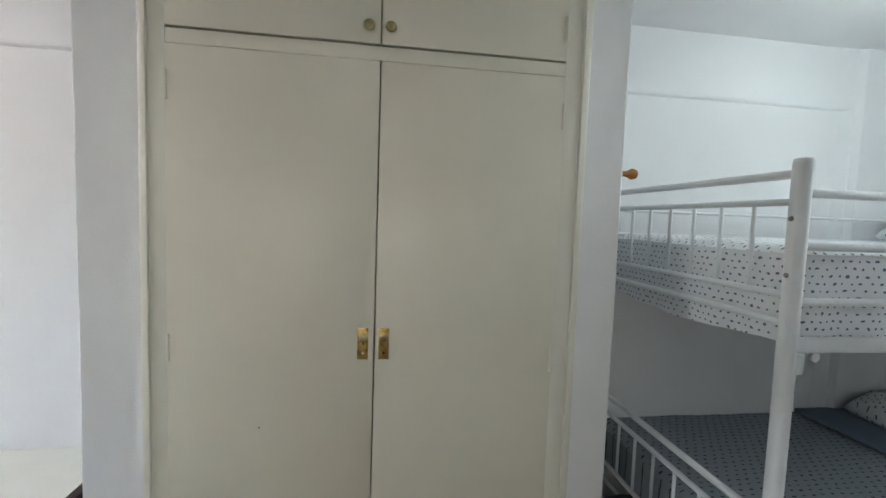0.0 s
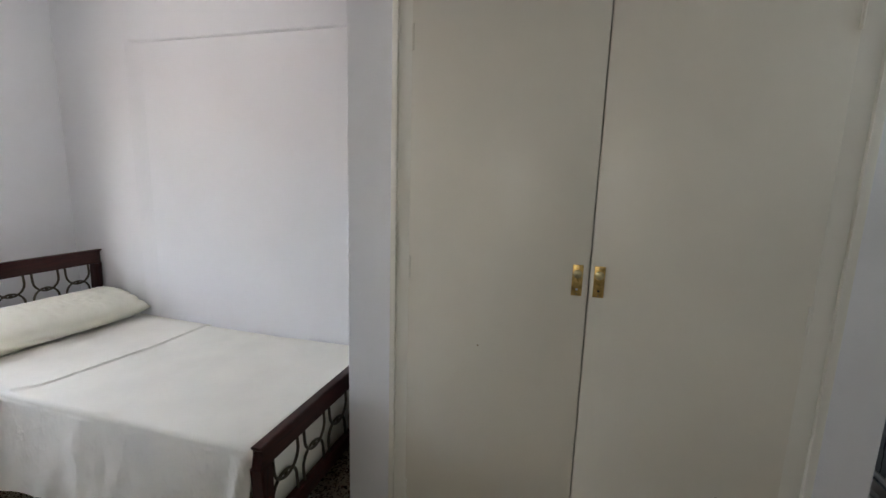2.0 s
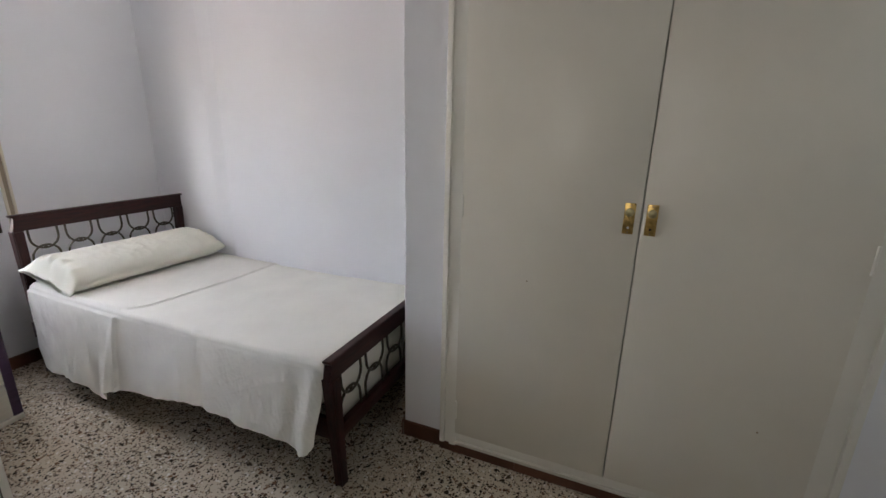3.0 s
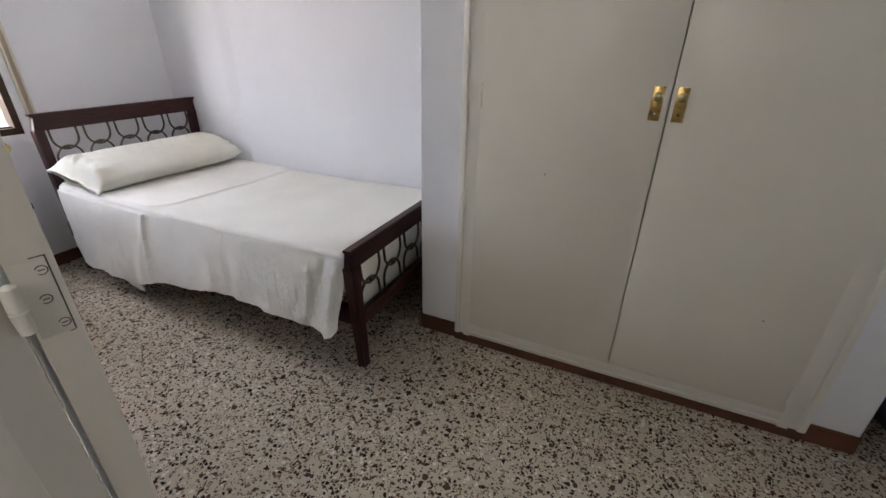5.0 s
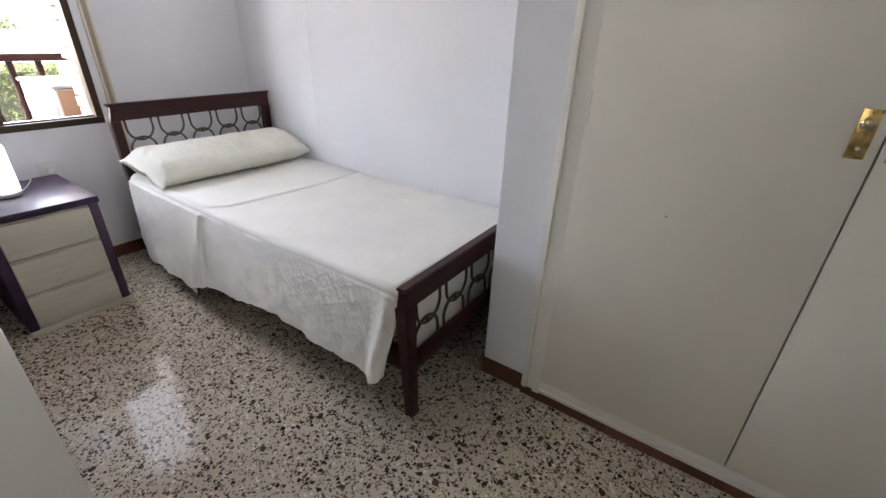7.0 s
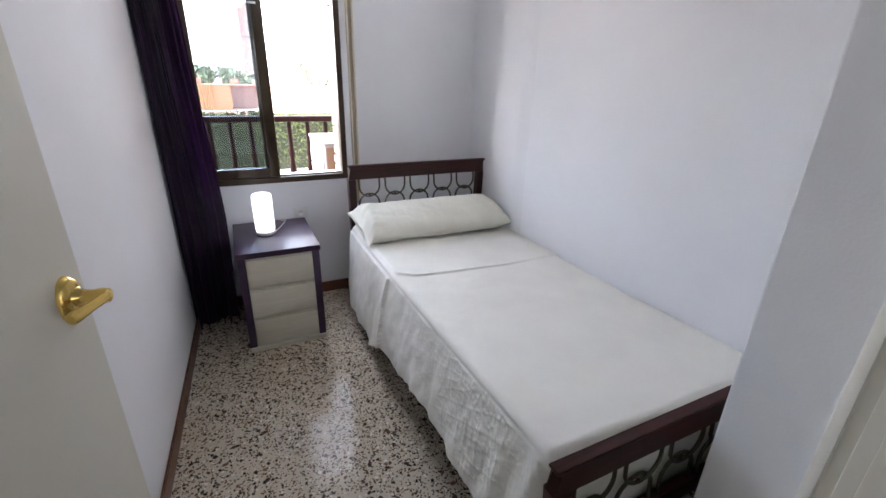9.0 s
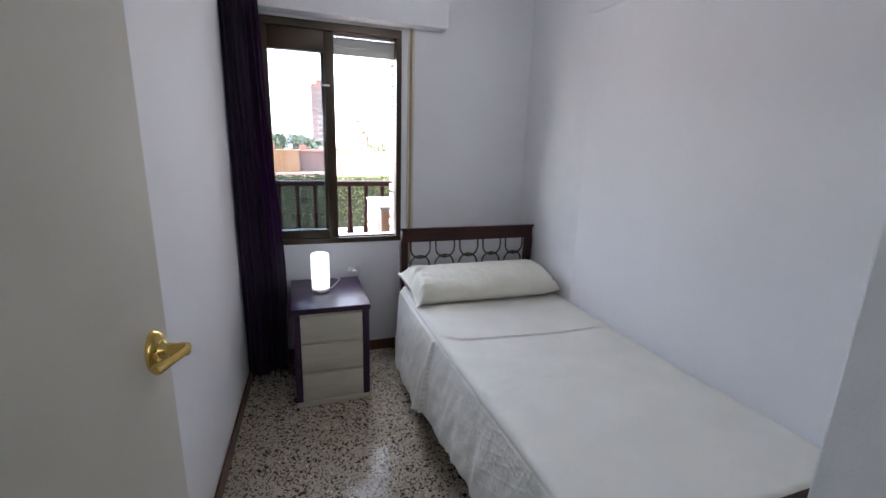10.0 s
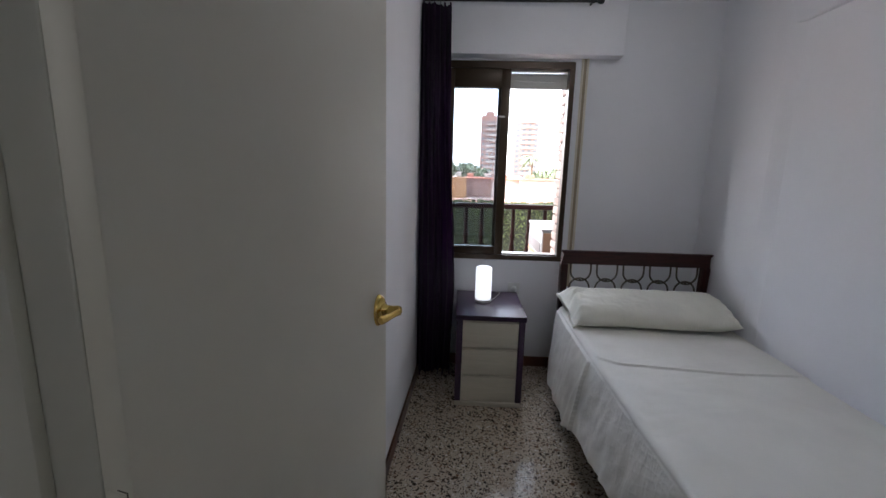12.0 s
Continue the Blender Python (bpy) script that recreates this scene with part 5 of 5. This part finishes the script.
def palm(x, y, h, seed=3):
    rnd = random.Random(seed)
    t = thing("palm_tree", x, y, GZ, "palm tree standing above the low roofs", "palm tree")
    part("trunk", tube(bmesh.new(), [(0, 0, 0), (0.1, 0.05, h * 0.5), (0, 0, h)], [0.25, 0.18, 0.2], 10), M_TRUNK, t)
    for k in range(26):
        a, up = rnd.uniform(0, 6.283), rnd.uniform(-0.3, 1.0)
        bm = bmesh.new()
        prev = None
        for i in range(9):
            f = i / 8
            rr = 2.3 * f
            c = Vector((math.cos(a) * rr, math.sin(a) * rr, h + up * 1.9 * f - 1.9 * f * f))
            s = Vector((-math.sin(a), math.cos(a), 0)) * 0.24 * math.sin(math.pi * (0.1 + 0.85 * f))
            cur = [bm.verts.new(c - s - Vector((0, 0, 0.12))), bm.verts.new(c), bm.verts.new(c + s - Vector((0, 0, 0.12)))]
            if prev:
                bm.faces.new((prev[0], prev[1], cur[1], cur[0]))
                bm.faces.new((prev[1], prev[2], cur[2], cur[1]))
            prev = cur
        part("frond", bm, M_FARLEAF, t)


palm(-80, 12.9, 6.9)


def tower(x, y0, y1, top, wallm, seed, label, cols=4):
    """A block of flats: walls, storeys with balcony slabs, windows, a roof house."""
    t = thing("apartment_tower", x, (y0 + y1) / 2, GZ, label, "building", "apartment towers")
    w, h = (y1 - y0) / 2, top - GZ
    part("wall", boxes((-9, 0, -w, w, 0, h)), wallm, t)
    part("roof_house", boxes((-6, -2, -w * 0.5, w * 0.4, h, h + 2.4)), wallm, t)
    n = int(h / 3)
    for k in range(n):
        z = k * 3.0 + 0.4
        b = part("balcony", boxes((0, 1.2, -w * 0.45, w * 0.75, z, z + 0.2), (1.1, 1.2, -w * 0.45, w * 0.75, z + 0.2, z + 1.1)), M_PALE, t)
        for c in range(cols):
            yy = -w + (c + 0.5) * 2 * w / cols
            part("window", boxes((0.01, 0.08, yy - w * 0.14, yy + w * 0.14, z + 0.9, z + 2.3)), M_HAZEGLASS, b)


tower(-250, 10.0, 20.0, 33, M_TOWER, 1, "pink brick apartment tower with stacked balconies, far off")
tower(-262, 30.5, 44.5, 34, M_TOWERPALE, 2, "pale apartment tower with balconies, far off in haze")


def low_building(x, y0, y1, h, wallm, label, roof=True, windows=True):
    t = thing("low_building", x, (y0 + y1) / 2, GZ, label, "building", "low buildings across the street")
    w = (y1 - y0) / 2
    part("wall", boxes((-8, 0, -w, w, 0, h)), wallm, t)
    if roof:
        bm = prism(bmesh.new(), [(-8.3, -w - 0.2), (0.35, -w - 0.2), (0.35, w + 0.2), (-8.3, w + 0.2)], h, h + 0.22)
        part("roof", bm, M_TILE, t)
    k = max(1, int(2 * w / 3)) if windows else 0
    for i in range(k):
        yy = -w + (i + 0.5) * 2 * w / k
        part("window", boxes((0.01, 0.06, yy - 0.45, yy + 0.45, h * 0.35, h * 0.7)), M_DARKGLASS, t)


low_building(-66, -8.5, 0.90, 3.15, M_OCHRE, "low ochre building with a flat roof", False, False)
low_building(-70, 0.95, 5.05, 2.95, M_HOUSE, "low reddish house with a terracotta roof", True, False)
low_building(-69, 5.1, 9.28, 2.8, M_PALE, "long pale single-storey building with a tiled edge", True, False)
low_building(-67, 9.3, 18.0, 2.9, M_PALE, "pale rendered single-storey building", True, False)
structure("street_strip", boxes((-64, -19.5, -60, 60, GZ + 0.004, GZ + 0.03)), mat("reddish_street_paving", (0.33, 0.15, 0.11), 0.9, var=0.12, scale=0.4))


def car(x, y, rz, seed):
    c = thing("parked_car", x, y, GZ, "white parked car seen over the balcony rail", "car", "cars parked in the street", rz=rz)
    def body(outline, w, inset=0.0):
        bm = bmesh.new()
        a = [bm.verts.new((px, -w + inset * (pz > 0.95), pz)) for px, pz in outline]
        d = [bm.verts.new((px, w - inset * (pz > 0.95), pz)) for px, pz in outline]
        bm.faces.new(a)
        bm.faces.new(d[::-1])
        k = len(outline)
        for i in range(k):
            bm.faces.new((a[i], a[(i + 1) % k], d[(i + 1) % k], d[i]))
        bmesh.ops.bevel(bm, geom=list(bm.edges), offset=0.05, segments=3, affect="EDGES")
        return bm
    part("body", body([(-2.1, 0.3), (-2.15, 0.7), (-1.9, 0.9), (1.2, 0.92), (2.0, 0.75), (2.1, 0.35)], 0.86), M_CAR, c)
    part("cabin", body([(-1.85, 0.90), (-1.35, 1.42), (0.3, 1.45), (1.1, 0.92)], 0.80, 0.12), M_CAR, c)
    for s in (-1, 1):
        part("side_window", boxes((-1.35, 0.35, s * 0.775 - 0.01, s * 0.775 + 0.01, 0.98, 1.30)), M_DARKGLASS, c)
    for px in (-1.3, 1.3):
        for s in (-1, 1):
            part("wheel", lathe(bmesh.new(), [(0.0, -0.1), (0.28, -0.1), (0.31, -0.06), (0.31, 0.06), (0.28, 0.1), (0.0, 0.1)], 20, (px, s * 0.78, 0.31), "Y"), M_TYRE, c)


def roof_clutter():
    rnd = random.Random(8)
    for k in range(9):
        y = -7.5 + k * 2.4 + rnd.uniform(-0.5, 0.5)
        h = rnd.uniform(0.3, 0.9)
        c = thing("roof_unit", -72.5 + rnd.uniform(-1.5, 1.5), y, GZ + (3.15 if y < 0.92 else 3.17 if y < 5.07 else 3.02), "small pale box on a low flat roof", "roof unit", "units on the low roofs")
        part("case", boxes((-0.5, 0.5, -rnd.uniform(0.3, 0.8), rnd.uniform(0.3, 0.8), 0, h), bevel=0.03), M_PALE if k % 2 else M_TILE, c)
        part("pipe", tube(bmesh.new(), [(0, 0, h), (0, 0, h + rnd.uniform(0.3, 0.9))], 0.06, 8), M_BOLT, c)


roof_clutter()
car(-13.2, -0.9, 92, 1)
car(-13.4, 2.55, 88, 2)


# ---- pieces: bricks and floor tiles ----
def lay_bricks():
    bm = bmesh.new()
    box(bm, 0, 0.170, 0, 0.016, 0, 0.052, 0.003, 1)
    me = bpy.data.meshes.new("brick")
    bm.to_mesh(me)
    bm.free()
    me.materials.append(M_BRICK)
    rnd = random.Random(2)
    z, row = WZ0 + 0.004, 0
    while z < WZ1 - 0.05:
        long = row % 2
        x = WX - 0.253 - (0.0 if long else 0.006)
        ob = new("brick", me)
        ob.parent = FACADE
        ob.location = (x + rnd.uniform(-0.004, 0.004), WY1 - 0.028 + rnd.uniform(-0.003, 0.002), z)
        z += 0.064
        row += 1


lay_bricks()


def lay_tiles():
    S = 0.34
    bm = bmesh.new()
    box(bm, 0.0009, S - 0.0009, 0.0009, S - 0.0009, -0.005, 0.0)
    bmesh.ops.bevel(bm, geom=[e for e in bm.edges if all(v.co.z > -0.001 for v in e.verts)], offset=0.0006, segments=1, affect="EDGES")
    me = bpy.data.meshes.new("floor_tile")
    bm.to_mesh(me)
    bm.free()
    me.materials.append(M_TERRAZZO)
    for i in range(-8, 12):
        for k in range(-4, 6):
            ob = new("floor_tile", me)
            ob.parent = floor
            ob.location = (-0.53 + S * i, 0.06 + S * k, 0)


lay_tiles()
